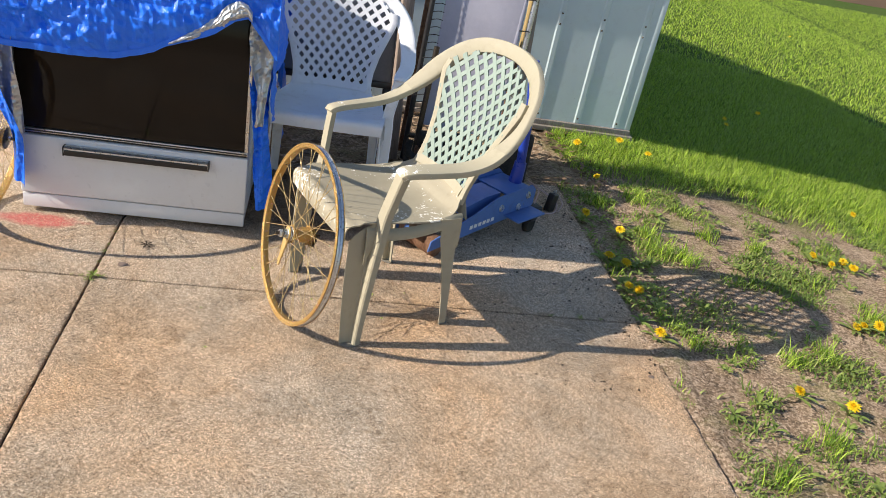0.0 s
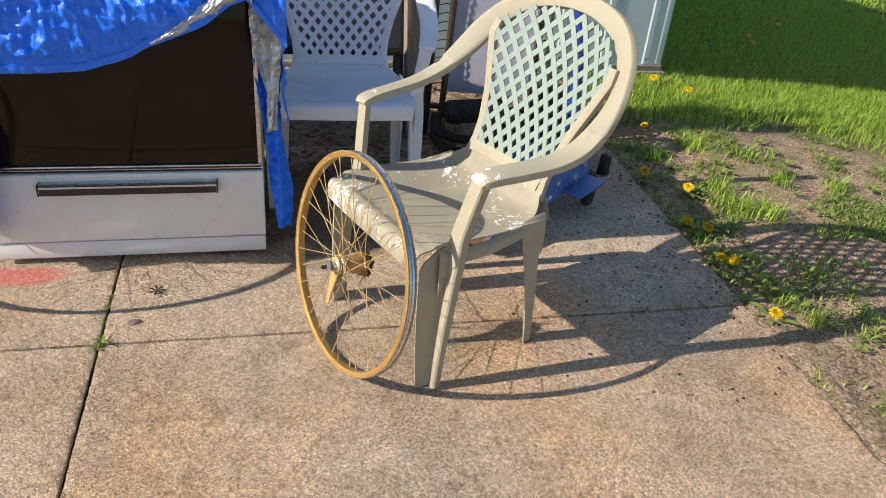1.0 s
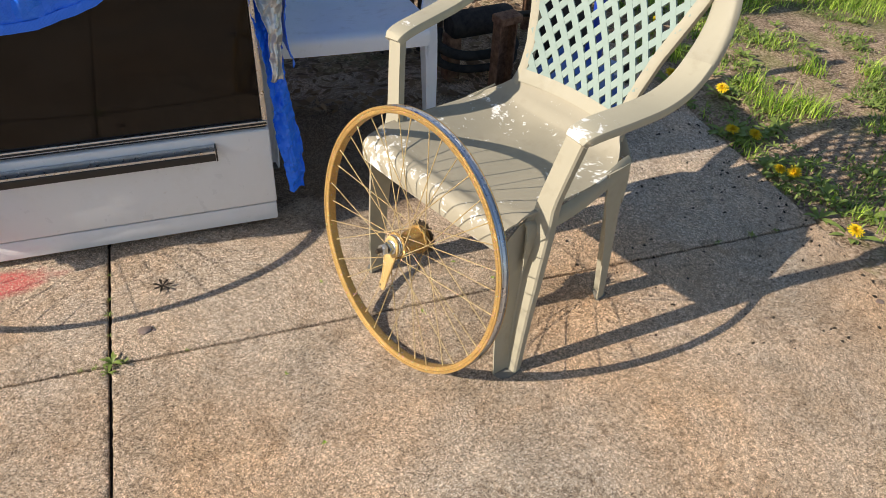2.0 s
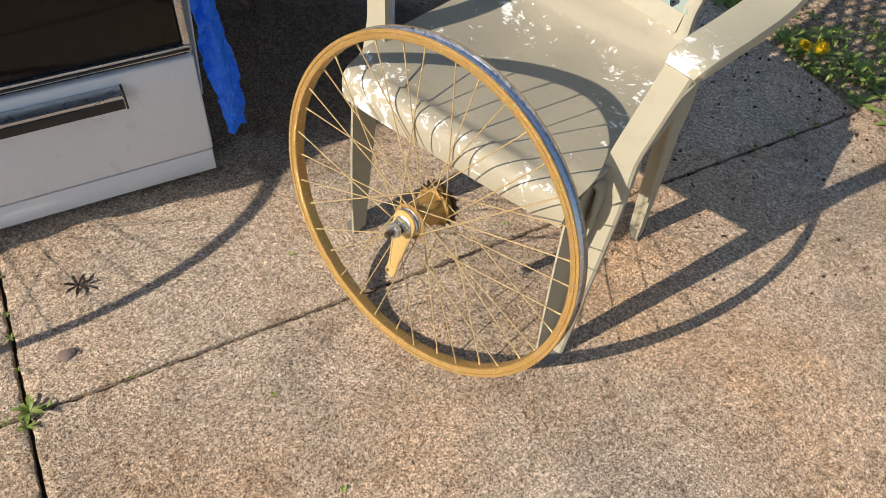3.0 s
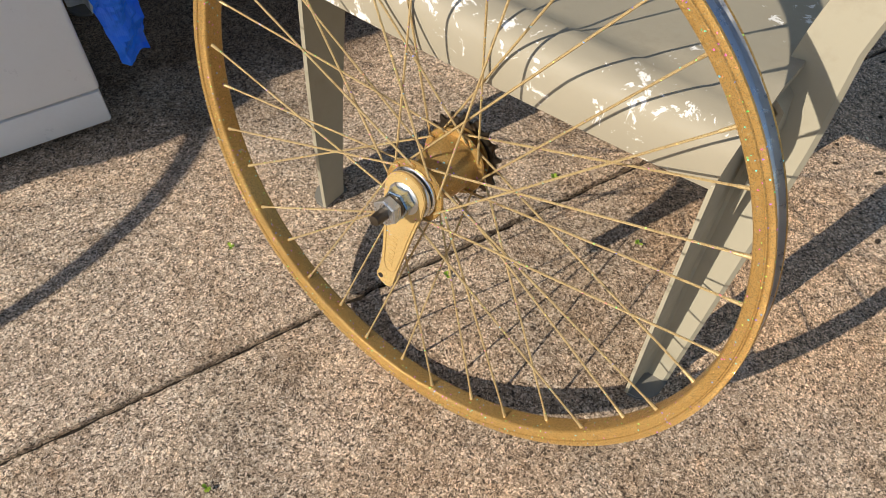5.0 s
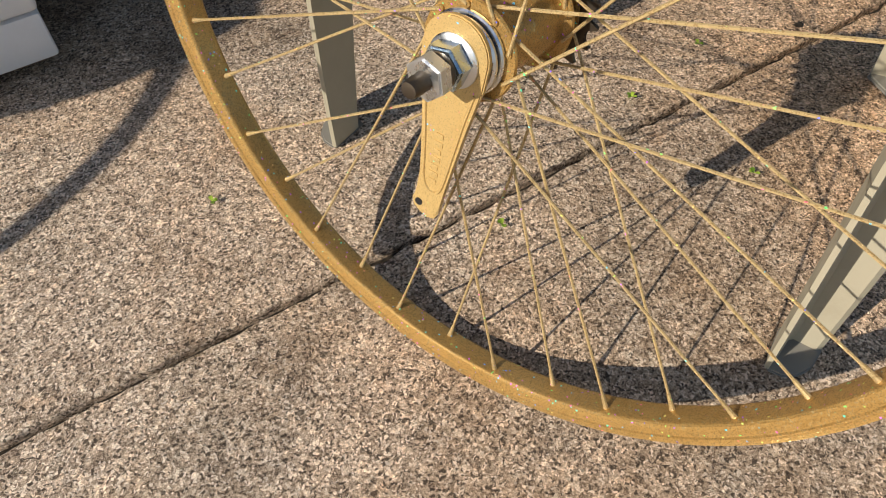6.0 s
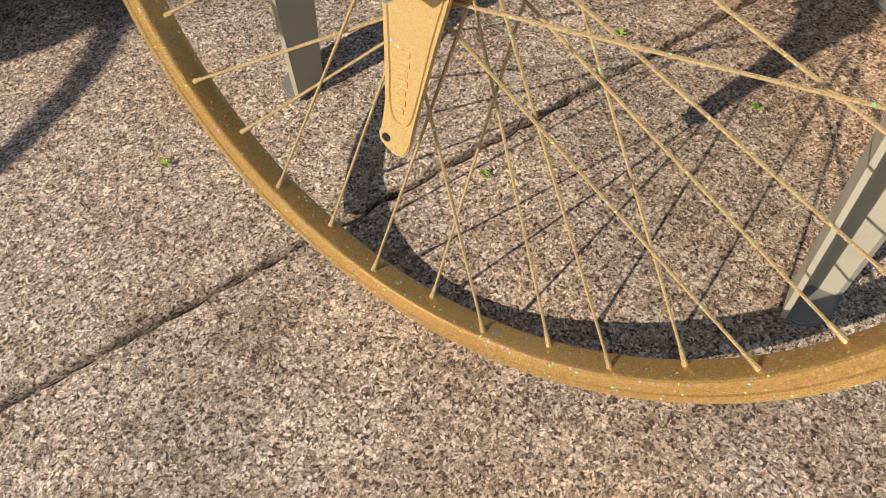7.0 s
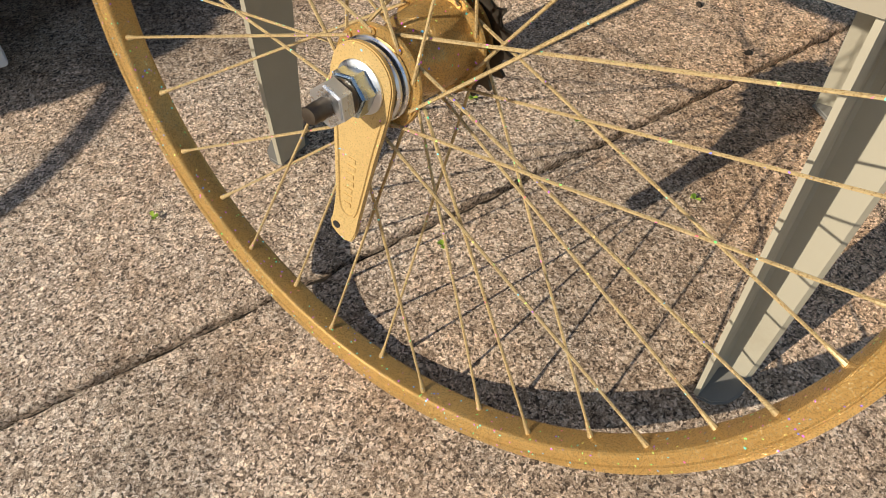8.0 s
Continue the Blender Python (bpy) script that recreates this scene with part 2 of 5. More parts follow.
def foliage(name, a, b, rough=0.55, dry=None):
    k = Mat(name, rough, 0, 0.35)
    c = k.mix(k.island(), a, b)
    if dry:
        c = k.mix(k.ramp(k.calc("FRACT", k.calc("MULTIPLY", k.island(), 17.3)), (0.8, 0.0), (0.95, 0.8)), c, dry)
    k.set("Base Color", c)
    k.set("Subsurface Weight", 0.0)
    t = k.t.nodes.new("ShaderNodeBsdfTranslucent")
    k.put(t.inputs[0], k.mix(1.0, c, (1.35, 1.45, 0.7), "MULTIPLY"))
    mixer = k.t.nodes.new("ShaderNodeMixShader")
    mixer.inputs[0].default_value = 0.25
    k.t.links.new(k.b.outputs[0], mixer.inputs[1])
    k.t.links.new(t.outputs[0], mixer.inputs[2])
    k.t.links.new(mixer.outputs[0], k.t.nodes["Material Output"].inputs[0])
    return k.m


def oven_glass():
    k = Mat("oven_glass", 0.04, 0, 0.22)
    k.set("Base Color", k.mix(k.noise(3, 5), (0.008, 0.006, 0.005), (0.014, 0.011, 0.009)))
    k.set("Roughness", k.ramp(k.noise(6, 6, 0.7), (0.3, 0.03), (0.75, 0.09)))
    return k.m


CONCRETE, SOIL = concrete(), soil()
BEIGE = plastic("beige_chair_paint", (0.385, 0.35, 0.26), (0.72, 0.7, 0.65), (0.28, 0.245, 0.175), -0.04)
SEAT_BEIGE = plastic("beige_seat_paint", (0.37, 0.33, 0.245), (0.84, 0.82, 0.77), (0.24, 0.205, 0.145), 0.076, edge=0.034, span=(0.005, -0.025))
MINT = plastic("mint_white_plastic", (0.26, 0.33, 0.29), (0.36, 0.39, 0.34), (0.22, 0.26, 0.21), -0.05)
ARM_BEIGE = plastic("worn_arm_paint", (0.43, 0.39, 0.285), (0.74, 0.73, 0.69), (0.29, 0.25, 0.175), 0.045, edge=0.07, span=(0.24, 0.09))
WHITE = plastic("white_chair_plastic", (0.84, 0.86, 0.89), (0.88, 0.89, 0.9), (0.5, 0.48, 0.43), -0.04)
FOOT = plastic("bare_grey_plastic", (0.21, 0.2, 0.175), (0.42, 0.42, 0.4), (0.25, 0.23, 0.19), 0.0)
GOLD = gold("gold_flake_paint", (0.55, 0.345, 0.115), (0.46, 0.272, 0.08), 0.62)
PALE_GOLD = gold("pale_gold_paint", (0.56, 0.42, 0.21), (0.46, 0.33, 0.15), 0.35)
ARM_GOLD = gold("smooth_gold_paint", (0.6, 0.42, 0.17), (0.55, 0.37, 0.14), 0.3, 0.35)
BLUE_ZINC = metal("blue_zinc_plating", (0.62, 0.72, 0.78), 0.22, 80, 0.25)
STEEL = metal("zinc_plated_steel", (0.78, 0.8, 0.82), 0.28, 80, 0.2)
BED = metal("bare_rim_steel", (0.72, 0.73, 0.76), 0.3, 60, 0.2)
DARK_BAND = paint("dark_blue_band", (0.02, 0.025, 0.05), 0.5)
DARK_STEEL = metal("dark_worn_steel", (0.16, 0.13, 0.1), 0.42, 70, 0.5)
ENAMEL = paint("white_enamel", (0.76, 0.77, 0.79), 0.32, (0.42, 0.38, 0.33), 0.14)
TRIM = metal("aluminium_trim", (0.68, 0.69, 0.7), 0.32, 50)
BLACK = paint("black_trim", (0.018, 0.017, 0.018), 0.4, (0.07, 0.06, 0.05), 0.3)
GLASS = oven_glass()
TARP_BLUE = tarp("blue_tarpaulin", (0.012, 0.185, 0.98), 0.42, 0.45, 1.0)
TARP_SILVER = tarp("silver_tarpaulin", (0.52, 0.54, 0.56), 0.3, 0.5, 1.1, 0.6)
JACK_BLUE = paint("jack_blue_paint", (0.075, 0.17, 0.46), 0.38, (0.1, 0.09, 0.1), 0.4)
HANDLE_BLUE = paint("handle_blue_paint", (0.02, 0.055, 0.38), 0.32, (0.06, 0.06, 0.1), 0.3)
RUST = rough_paint("rusted_iron", (0.1, 0.05, 0.03), (0.27, 0.15, 0.09), 40)
RUBBER = rough_paint("black_rubber", (0.02, 0.02, 0.02), (0.05, 0.045, 0.04), 30)
SHED = paint("pale_blue_sheet_metal", (0.6, 0.71, 0.74), 0.45, (0.33, 0.35, 0.33), 0.22)
OLD_WOOD = wood("weathered_board", (0.24, 0.2, 0.165), (0.42, 0.37, 0.32))
BROWN_WOOD = wood("brown_post", (0.2, 0.15, 0.12), (0.36, 0.29, 0.245))
HANDLE_WOOD = wood("ochre_tool_handle", (0.32, 0.22, 0.09), (0.5, 0.37, 0.17), 0.55)
FABRIC = rough_paint("lavender_canvas", (0.42, 0.41, 0.49), (0.5, 0.49, 0.57), 7, 0.9, 0.2)
GREY_PANEL = rough_paint("grey_panel", (0.12, 0.135, 0.155), (0.18, 0.195, 0.215), 6, 0.5, 0.1)
GRASS = foliage("grass_blades", (0.05, 0.14, 0.01), (0.52, 0.68, 0.085), 0.5, (0.46, 0.48, 0.16))
WEED = foliage("weed_leaves", (0.09, 0.16, 0.03), (0.32, 0.38, 0.1), 0.55)
YELLOW = foliage("dandelion_petals", (0.85, 0.56, 0.015), (0.9, 0.68, 0.03))
LITTER = foliage("dry_leaves", (0.13, 0.08, 0.05), (0.3, 0.21, 0.14), 0.9)
STONE = rough_paint("pebble", (0.16, 0.11, 0.09), (0.28, 0.22, 0.19), 60)
WIRE = rough_paint("pink_wire", (0.5, 0.34, 0.3), (0.62, 0.45, 0.4), 20, 0.5)
DARK_DIRT = rough_paint("joint_dirt", (0.012, 0.01, 0.008), (0.06, 0.046, 0.034), 120, 0.95, 0.8)


# ---- shaping helpers ----
def finish(ob, smooth=40.0):
    me = ob.data
    if smooth:
        me.polygons.foreach_set("use_smooth", [True] * len(me.polygons))
        me.set_sharp_from_angle(angle=radians(smooth))
    return ob


def part(name, bm, material, parent=None, label="", smooth=40.0):
    """Links a bmesh as one mesh object, under a thing or a part."""
    bmesh.ops.recalc_face_normals(bm, faces=bm.faces[:])
    me = bpy.data.meshes.new(name)
    bm.to_mesh(me)
    bm.free()
    ob = new(name, me)
    for m in material if isinstance(material, (list, tuple)) else [material]:
        me.materials.append(m)
    if parent is not None:
        ob.parent = parent
    finish(ob, smooth)
    return tagged(ob, label) if label else ob


def thing(name, label, category, m=None, group="", kind=""):
    ob = new(name)
    ob.empty_display_size = 0.1
    if m is not None:
        ob.matrix_world = m
    return tagged(ob, label, category, group, kind)


def V(*p):
    return Vector(p)


def block(bm, lo, hi, bevel=0.0, seg=2):
    """A box between two corners with rounded edges."""
    r = bmesh.ops.create_cube(bm, size=1.0)
    for v in r["verts"]:
        v.co = V(*(lo[i] + (v.co[i] + 0.5) * (hi[i] - lo[i]) for i in range(3)))
    if bevel:
        es = list({e for v in r["verts"] for e in v.link_edges})
        bmesh.ops.bevel(bm, geom=es, offset=bevel, segments=seg, profile=0.5, affect="EDGES")
    return bm


def loft(bm, rings, closed=True, caps=True):
    """Skin between rings of equal length; closed: each ring is a loop."""
    vs = [[bm.verts.new(p) for p in ring] for ring in rings]
    n = len(rings[0])
    for a, b in zip(vs, vs[1:]):
        for i in range(n if closed else n - 1):
            j = (i + 1) % n
            bm.faces.new((a[i], a[j], b[j], b[i]))
    if caps and closed:
        bm.faces.new(vs[0][::-1])
        bm.faces.new(vs[-1])
    return vs


def smooth_line(pts, steps=6, closed=False):
    """Catmull-Rom points through pts (tuples of any length)."""
    pts = [np.array(p, float) for p in pts]
    n, out = len(pts), []
    for i in range(n if closed else n - 1):
        p0 = pts[i - 1] if (i or closed) else 2 * pts[0] - pts[1]
        p1, p2 = pts[i], pts[(i + 1) % n]
        p3 = pts[(i + 2) % n] if (i + 2 < n or closed) else 2 * pts[-1] - pts[-2]
        for k in range(steps):
            t = k / steps
            out.append(0.5 * (2 * p1 + (p2 - p0) * t + (2 * p0 - 5 * p1 + 4 * p2 - p3) * t * t + (3 * p1 - p0 - 3 * p2 + p3) * t ** 3))
    if not closed:
        out.append(pts[-1])
    return out


def tube(bm, pts, r, sides=8, closed=False, r_end=None):
    pts = [Vector(tuple(p)[:3]) for p in pts]
    n = len(pts)
    side = None
    rings = []
    for i, p in enumerate(pts):
        a = pts[i - 1] if (i or closed) else pts[0]
        b = pts[(i + 1) % n] if (i + 1 < n or closed) else pts[-1]
        t = (b - a).normalized()
        if side is None:
            side = t.cross(V(0, 0, 1) if abs(t.z) < 0.9 else V(1, 0, 0)).normalized()
        side = (side - t * side.dot(t)).normalized()
        up = t.cross(side)
        rr = r if r_end is None else r + (r_end - r) * i / (n - 1)
        rings.append([p + rr * (math.cos(q) * side + math.sin(q) * up) for q in (math.tau * k / sides for k in range(sides))])
    if closed:
        rings.append(rings[0])
    loft(bm, rings, True, not closed)
    return bm


def lathe(bm, profile, sides=48, z0=0.0, closed_profile=False, centre=(0, 0)):
    """Turns (radius, z) points about the z axis."""
    rings = []
    for k in range(sides):
        a = math.tau * k / sides
        rings.append([bm.verts.new((centre[0] + r * math.cos(a), centre[1] + r * math.sin(a), z0 + z)) for r, z in profile])
    n = len(profile)
    for k in range(sides):
        A, B = rings[k], rings[(k + 1) % sides]
        for i in range(n if closed_profile else n - 1):
            j = (i + 1) % n
            bm.faces.new((A[i], B[i], B[j], A[j]))
    bmesh.ops.remove_doubles(bm, verts=bm.verts[:], dist=1e-6)
    return bm


def prism(bm, outline, z0, z1, bevel=0.0):
    """A flat plate with the given (x, y) outline."""
    lo = [bm.verts.new((x, y, z0)) for x, y in outline]
    hi = [bm.verts.new((x, y, z1)) for x, y in outline]
    n = len(outline)
    f = [bm.faces.new(lo[::-1]), bm.faces.new(hi)]
    for i in range(n):
        bm.faces.new((lo[i], lo[(i + 1) % n], hi[(i + 1) % n], hi[i]))
    if bevel:
        bmesh.ops.bevel(bm, geom=list(f[0].edges) + list(f[1].edges), offset=bevel, segments=2, affect="EDGES")
    return bm


def strip(bm, rows, thick):
    """A curved sheet given as rows of points, with thickness."""
    vs = [[bm.verts.new(p) for p in row] for row in rows]
    fs = []
    for a, b in zip(vs, vs[1:]):
        for i in range(len(a) - 1):
            fs.append(bm.faces.new((a[i], a[i + 1], b[i + 1], b[i])))
    bmesh.ops.recalc_face_normals(bm, faces=fs)
    bmesh.ops.solidify(bm, geom=fs, thickness=thick)
    return bm


def cloth(bm, rows, thick):
    """A creased sheet given as rows of points, doubled at an even small distance along its normals."""
    P = np.array([[tuple(p) for p in row] for row in rows], float)
    nrm = np.cross(np.gradient(P, axis=0), np.gradient(P, axis=1))
    nrm /= np.maximum(np.linalg.norm(nrm, axis=2, keepdims=True), 1e-9)
    n, m = P.shape[:2]
    A = [[bm.verts.new(p) for p in row] for row in P]
    B = [[bm.verts.new(p) for p in row] for row in P - nrm * thick]
    for i in range(n - 1):
        for j in range(m - 1):
            bm.faces.new((A[i][j], A[i][j + 1], A[i + 1][j + 1], A[i + 1][j]))
            bm.faces.new((B[i][j], B[i + 1][j], B[i + 1][j + 1], B[i][j + 1]))
    for i in range(n - 1):
        for j in (0, m - 1):
            bm.faces.new((A[i][j], A[i + 1][j], B[i + 1][j], B[i][j]))
    for j in range(m - 1):
        for i in (0, n - 1):
            bm.faces.new((A[i][j], A[i][j + 1], B[i][j + 1], B[i][j]))
    return bm


def placed(bm, m):
    bmesh.ops.transform(bm, matrix=m, verts=bm.verts[:])
    return bm


# ---- the bicycle wheel ----
RIM_R, RIM_HALF = 0.2826, 0.0118


def bicycle_wheel(m, label):
    w = thing("bicycle_wheel", label, "wheel", m, "bare gold bicycle wheels")
    R, H = RIM_R, RIM_HALF
    # one walled section: side flanges, rounded spoke bed
    bm = bmesh.new()
    half = [(R, H - 0.003), (R + 0.0006, H - 0.0015), (R, H - 0.0002), (R - 0.0030, H), (R - 0.0042, H - 0.0002), (R - 0.0050, H + 0.0009), (R - 0.0058, H + 0.0009), (R - 0.0066, H - 0.0003), (R - 0.0112, H - 0.0008), (R - 0.0138, H - 0.0016), (R - 0.0148, H - 0.0028), (R - 0.0152, H - 0.0042), (R - 0.0156, 0.003)]
    sec = half + [(r, -z) for r, z in half[::-1]]
    lathe(bm, sec, 144)
    rim = part("rim", bm, GOLD, w, smooth=9)
    bm = bmesh.new()
    lathe(bm, [(R, -H + 0.003), (R - 0.0045, -H + 0.0032), (R - 0.0058, -H + 0.0065), (R - 0.0092, -H + 0.0085), (R - 0.0102, 0), (R - 0.0092, H - 0.0085), (R - 0.0058, H - 0.0065), (R - 0.0045, H - 0.0032), (R, H - 0.003)], 144)
    part("rim_channel", bm, BED, rim, "bare silver tyre channel")
    # thin dark blue band just inside the near flange
    bm = bmesh.new()
    lathe(bm, [(R - 0.0035, H - 0.0062), (R - 0.0018, H - 0.0034), (R - 0.0004, H - 0.0032)], 144)
    part("rim_band", bm, DARK_BAND, rim, "dark blue band inside the rim flange")
    # hub: near flange plate, waisted barrel swelling into the brake drum, far flange
    bm = bmesh.new()
    lathe(bm, [(0.0, 0.0266), (0.0285, 0.0266), (0.0293, 0.0252), (0.0285, 0.0238), (0.021, 0.0232), (0.0178, 0.02), (0.0172, 0.012), (0.0185, 0.004), (0.0215, -0.001), (0.0238, -0.006), (0.0246, -0.024),
               (0.0262, -0.028), (0.031, -0.0285), (0.0318, -0.030), (0.031, -0.0315), (0.0235, -0.032), (0.0225, -0.039), (0.0, -0.039)], 48)
    hub = part("hub", bm, GOLD, w, "gold painted coaster brake hub shell", 35)
    bm = bmesh.new()
    lathe(bm, [(0.0, 0.0266), (0.0228, 0.0266), (0.0236, 0.0276), (0.0236, 0.0292), (0.0226, 0.0302), (0.0208, 0.0303), (0.0208, 0.0318), (0.0, 0.0318)], 48)
    part("dust_cap", bm, STEEL, hub, "zinc dust cap")
    # black ring that paints the dark of the groove between cap and plate
    bm = bmesh.new()
    lathe(bm, [(0.0209, 0.0302), (0.0214, 0.0304), (0.0214, 0.0316), (0.0209, 0.0318)], 48)
    part("groove_shade", bm, BLACK, hub)
    bm = bmesh.new()
    lathe(bm, [(0.0, 0.0318), (0.0213, 0.0318), (0.0222, 0.0326), (0.0222, 0.0340), (0.0208, 0.0352), (0.0, 0.0354)], 48)
    part("brake_cone_plate", bm, STEEL, hub, "bright zinc cover plate")
    # nuts and axle
    bm = bmesh.new()
    lathe(bm, [(0.0, 0.0394), (0.0152, 0.0394), (0.0152, 0.0404), (0.0142, 0.0412), (0.0, 0.0412)], 36)
    part("washer", bm, STEEL, hub)

    def nut(z0, z1, r, turn, mat=STEEL):
        b = bmesh.new()
        ring = [(r * math.cos(turn + math.tau * k / 6), r * math.sin(turn + math.tau * k / 6)) for k in range(6)]
        prism(b, ring, z0, z1, 0.0012)
        part("hex_nut", b, mat, hub)

    nut(0.0412, 0.0515, 0.0132, 0.2, BLUE_ZINC)
    nut(0.0552, 0.0655, 0.0122, 0.75)
    bm = bmesh.new()
    lathe(bm, [(0.0, 0.0515), (0.0098, 0.0515), (0.0104, 0.0525), (0.0104, 0.0545), (0.0098, 0.0551), (0.0, 0.0551)], 28)
    part("lock_washer", bm, DARK_STEEL, hub)
    nut(-0.058, -0.0515, 0.0095, 0.4)
    bm = bmesh.new()
    lathe(bm, [(0.0, -0.071), (0.0044, -0.0705), (0.005, -0.069)] + [(0.005 + 0.0004 * (k % 2), -0.066 + 0.0024 * k) for k in range(59)] + [(0.005, 0.0757), (0.0044, 0.0775), (0.0, 0.078)], 20)
    part("axle", bm, DARK_STEEL, hub, "dark threaded axle")
    # sprocket with 18 teeth
    bm = bmesh.new()
    out = []
    for k in range(18):
        for da, r in ((-0.36, 0.0335), (-0.22, 0.0345), (-0.10, 0.0395), (0.06, 0.0398), (0.2, 0.0345), (0.36, 0.0335)):
            a = math.tau * (k + da) / 18
            out.append((r * math.cos(a), r * math.sin(a)))
    prism(bm, out, -0.0462, -0.0436, 0.0004)
    part("sprocket", bm, DARK_STEEL, hub, "dark worn steel sprocket", 30)
    bm = bmesh.new()
    lathe(bm, [(0.0, -0.0434), (0.027, -0.0434), (0.0285, -0.0420), (0.0285, -0.0396), (0.0, -0.0392)], 40)
    part("driver", bm, GOLD, hub)
    # brake arm: a tapered pressing that leans, with a raised border, a hooked end with an eye, worn lettering as bars
    lean = math.radians(-3.5)

    def swung(x, y):
        return (x * math.cos(lean) - y * math.sin(lean), x * math.sin(lean) + y * math.cos(lean)) if y < 0 else (x, y)

    bm = bmesh.new()
    right = [(0.0205, 0.004), (0.02, -0.01), (0.0172, -0.024), (0.0148, -0.04), (0.0126, -0.058), (0.0104, -0.076), (0.0088, -0.09), (0.008, -0.1), (0.0074, -0.107), (0.0052, -0.1125), (0.0, -0.1145)]
    left = [(-0.0058, -0.1125), (-0.0108, -0.1095), (-0.0124, -0.1045), (-0.0106, -0.1), (-0.0092, -0.094), (-0.0096, -0.082), (-0.0112, -0.066), (-0.0132, -0.05), (-0.0152, -0.034), (-0.0176, -0.02), (-0.0202, -0.008), (-0.0205, 0.004)]
    arc = [(0.0205 * math.cos(a), 0.004 + 0.0205 * math.sin(a)) for a in np.linspace(0.2, math.pi - 0.2, 14)]
    prism(bm, [swung(*p) for p in right[::-1]] + arc + [swung(*p) for p in left[::-1]], 0.0356, 0.0393, 0.0008)
    arm = part("brake_arm", bm, ARM_GOLD, hub, "gold painted pressed steel brake arm", 35)
    border = [(0.0158, -0.014), (0.0128, -0.034), (0.0108, -0.052), (0.0086, -0.072), (0.0066, -0.086), (0.003, -0.0915), (-0.003, -0.0905), (-0.0068, -0.082), (-0.0088, -0.064), (-0.0112, -0.046), (-0.0132, -0.032), (-0.0158, -0.014)]
    bm = bmesh.new()
    tube(bm, smooth_line([(*swung(x, y), 0.0393) for x, y in border], 4), 0.0011, 6)
    part("raised_edge", bm, ARM_GOLD, arm)
    # the eye is not cut: a black disc paints its dark inside
    bm = bmesh.new()
    lathe(bm, [(0.0, 0.0), (0.0026, 0.0), (0.0026, 0.0006), (0.0, 0.0006)], 20, 0.0392, centre=swung(-0.0068, -0.1048))
    part("eye_hole", bm, BLACK, arm, "black disc for the dark of the hole in the arm's end")
    for k in range(7):
        bm = bmesh.new()
        x, y = swung(-0.0005, -0.05 - 0.0056 * k)
        block(bm, (x - 0.0024 - 0.0004 * (k % 3), y - 0.0017, 0.0388), (x + 0.0028 + 0.0005 * (k % 2), y + 0.0017, 0.03985), 0.0003)
        part("worn_stamp", bm, ARM_GOLD, arm)
    # spokes: 36, crossing three times, alternately to either flange
    for k in range(36):
        th = math.radians(10 * k)
        near = k % 2 == 0
        lead = -1 if (k // 2) % 2 == 0 else 1
        hz, hr = (0.0252, 0.0255) if near else (-0.030, 0.0278)
        ha = th + lead * math.radians(62)
        side = 0.0024 if (k // 2) % 2 == 0 else -0.0024
        a = V(hr * math.cos(ha), hr * math.sin(ha), hz + side)
        zr = 0.0035 if near else -0.0035
        b = V((R - 0.0156) * math.cos(th), (R - 0.0156) * math.sin(th), zr)
        bm = bmesh.new()
        tube(bm, [a, b], 0.00105, 6)
        sp = part("spoke", bm, PALE_GOLD, w)
        bm = bmesh.new()
        d = (a - b).normalized()
        tube(bm, [b - d * 0.001, b + d * 0.0015, b + d * 0.003, b + d * 0.012], 0.0023, 8, r_end=0.0014)
        part("nipple", bm, PALE_GOLD, sp)
        bm = bmesh.new()
        q = math.copysign(1, side)
        tube(bm, [a + V(0, 0, 0.0002 * q), a - V(0, 0, q * 0.0036)], 0.0018, 8, r_end=0.0022)
        part("spoke_head", bm, GOLD, sp)
    # valve hole as a black disc on the bed, its darkness put in colour
    bm = bmesh.new()
    lathe(bm, [(0.0, 0.0), (0.0023, 0.0), (0.0023, 0.0006), (0.0, 0.0006)], 16)
    placed(bm, Matrix.Translation((R - 0.0156) * V(math.cos(2.62), math.sin(2.62), 0)) @ V(-math.cos(2.62), -math.sin(2.62), 0).to_track_quat("Z", "Y").to_matrix().to_4x4())
    part("valve_hole", bm, BLACK, rim, "black disc for the dark of the empty valve hole")
    return w


def wheel_pose(c, n):
    n = Vector(n).normalized()
    h = V(-n.y, n.x, 0).normalized()
    h = -h if h.cross(n.cross(h)).dot(n) < 0 else h
    u = n.cross(h)
    m = Matrix((h, u, n)).transposed().to_4x4()
    m.translation = c
    return m


WHEEL_N = (-0.9142, -0.3625, 0.1812)
wheel = bicycle_wheel(wheel_pose((0.6375, -0.0894, 0.2772), WHEEL_N), "bare gold-painted bicycle rear wheel without tyre, leaning on the chair")
wheel_side = copy_thing(wheel, wheel_pose((-0.405, 0.385, 0.2815), (-0.99, 0.03, 0.11)))
tagged(wheel_side, "bare gold-painted bicycle wheel leaning on the cooker's side")


# ---- lattice-back garden chairs ----
ARM_IN, ARM_OUT = 0.17, 0.16  # outward lean of the arm supports above the seat
def back_d(s, z):
    """How far back the backrest lies at a sideways place and height."""
    return 0.405 + (z - 0.44) * 0.40 - 0.9 * s * s


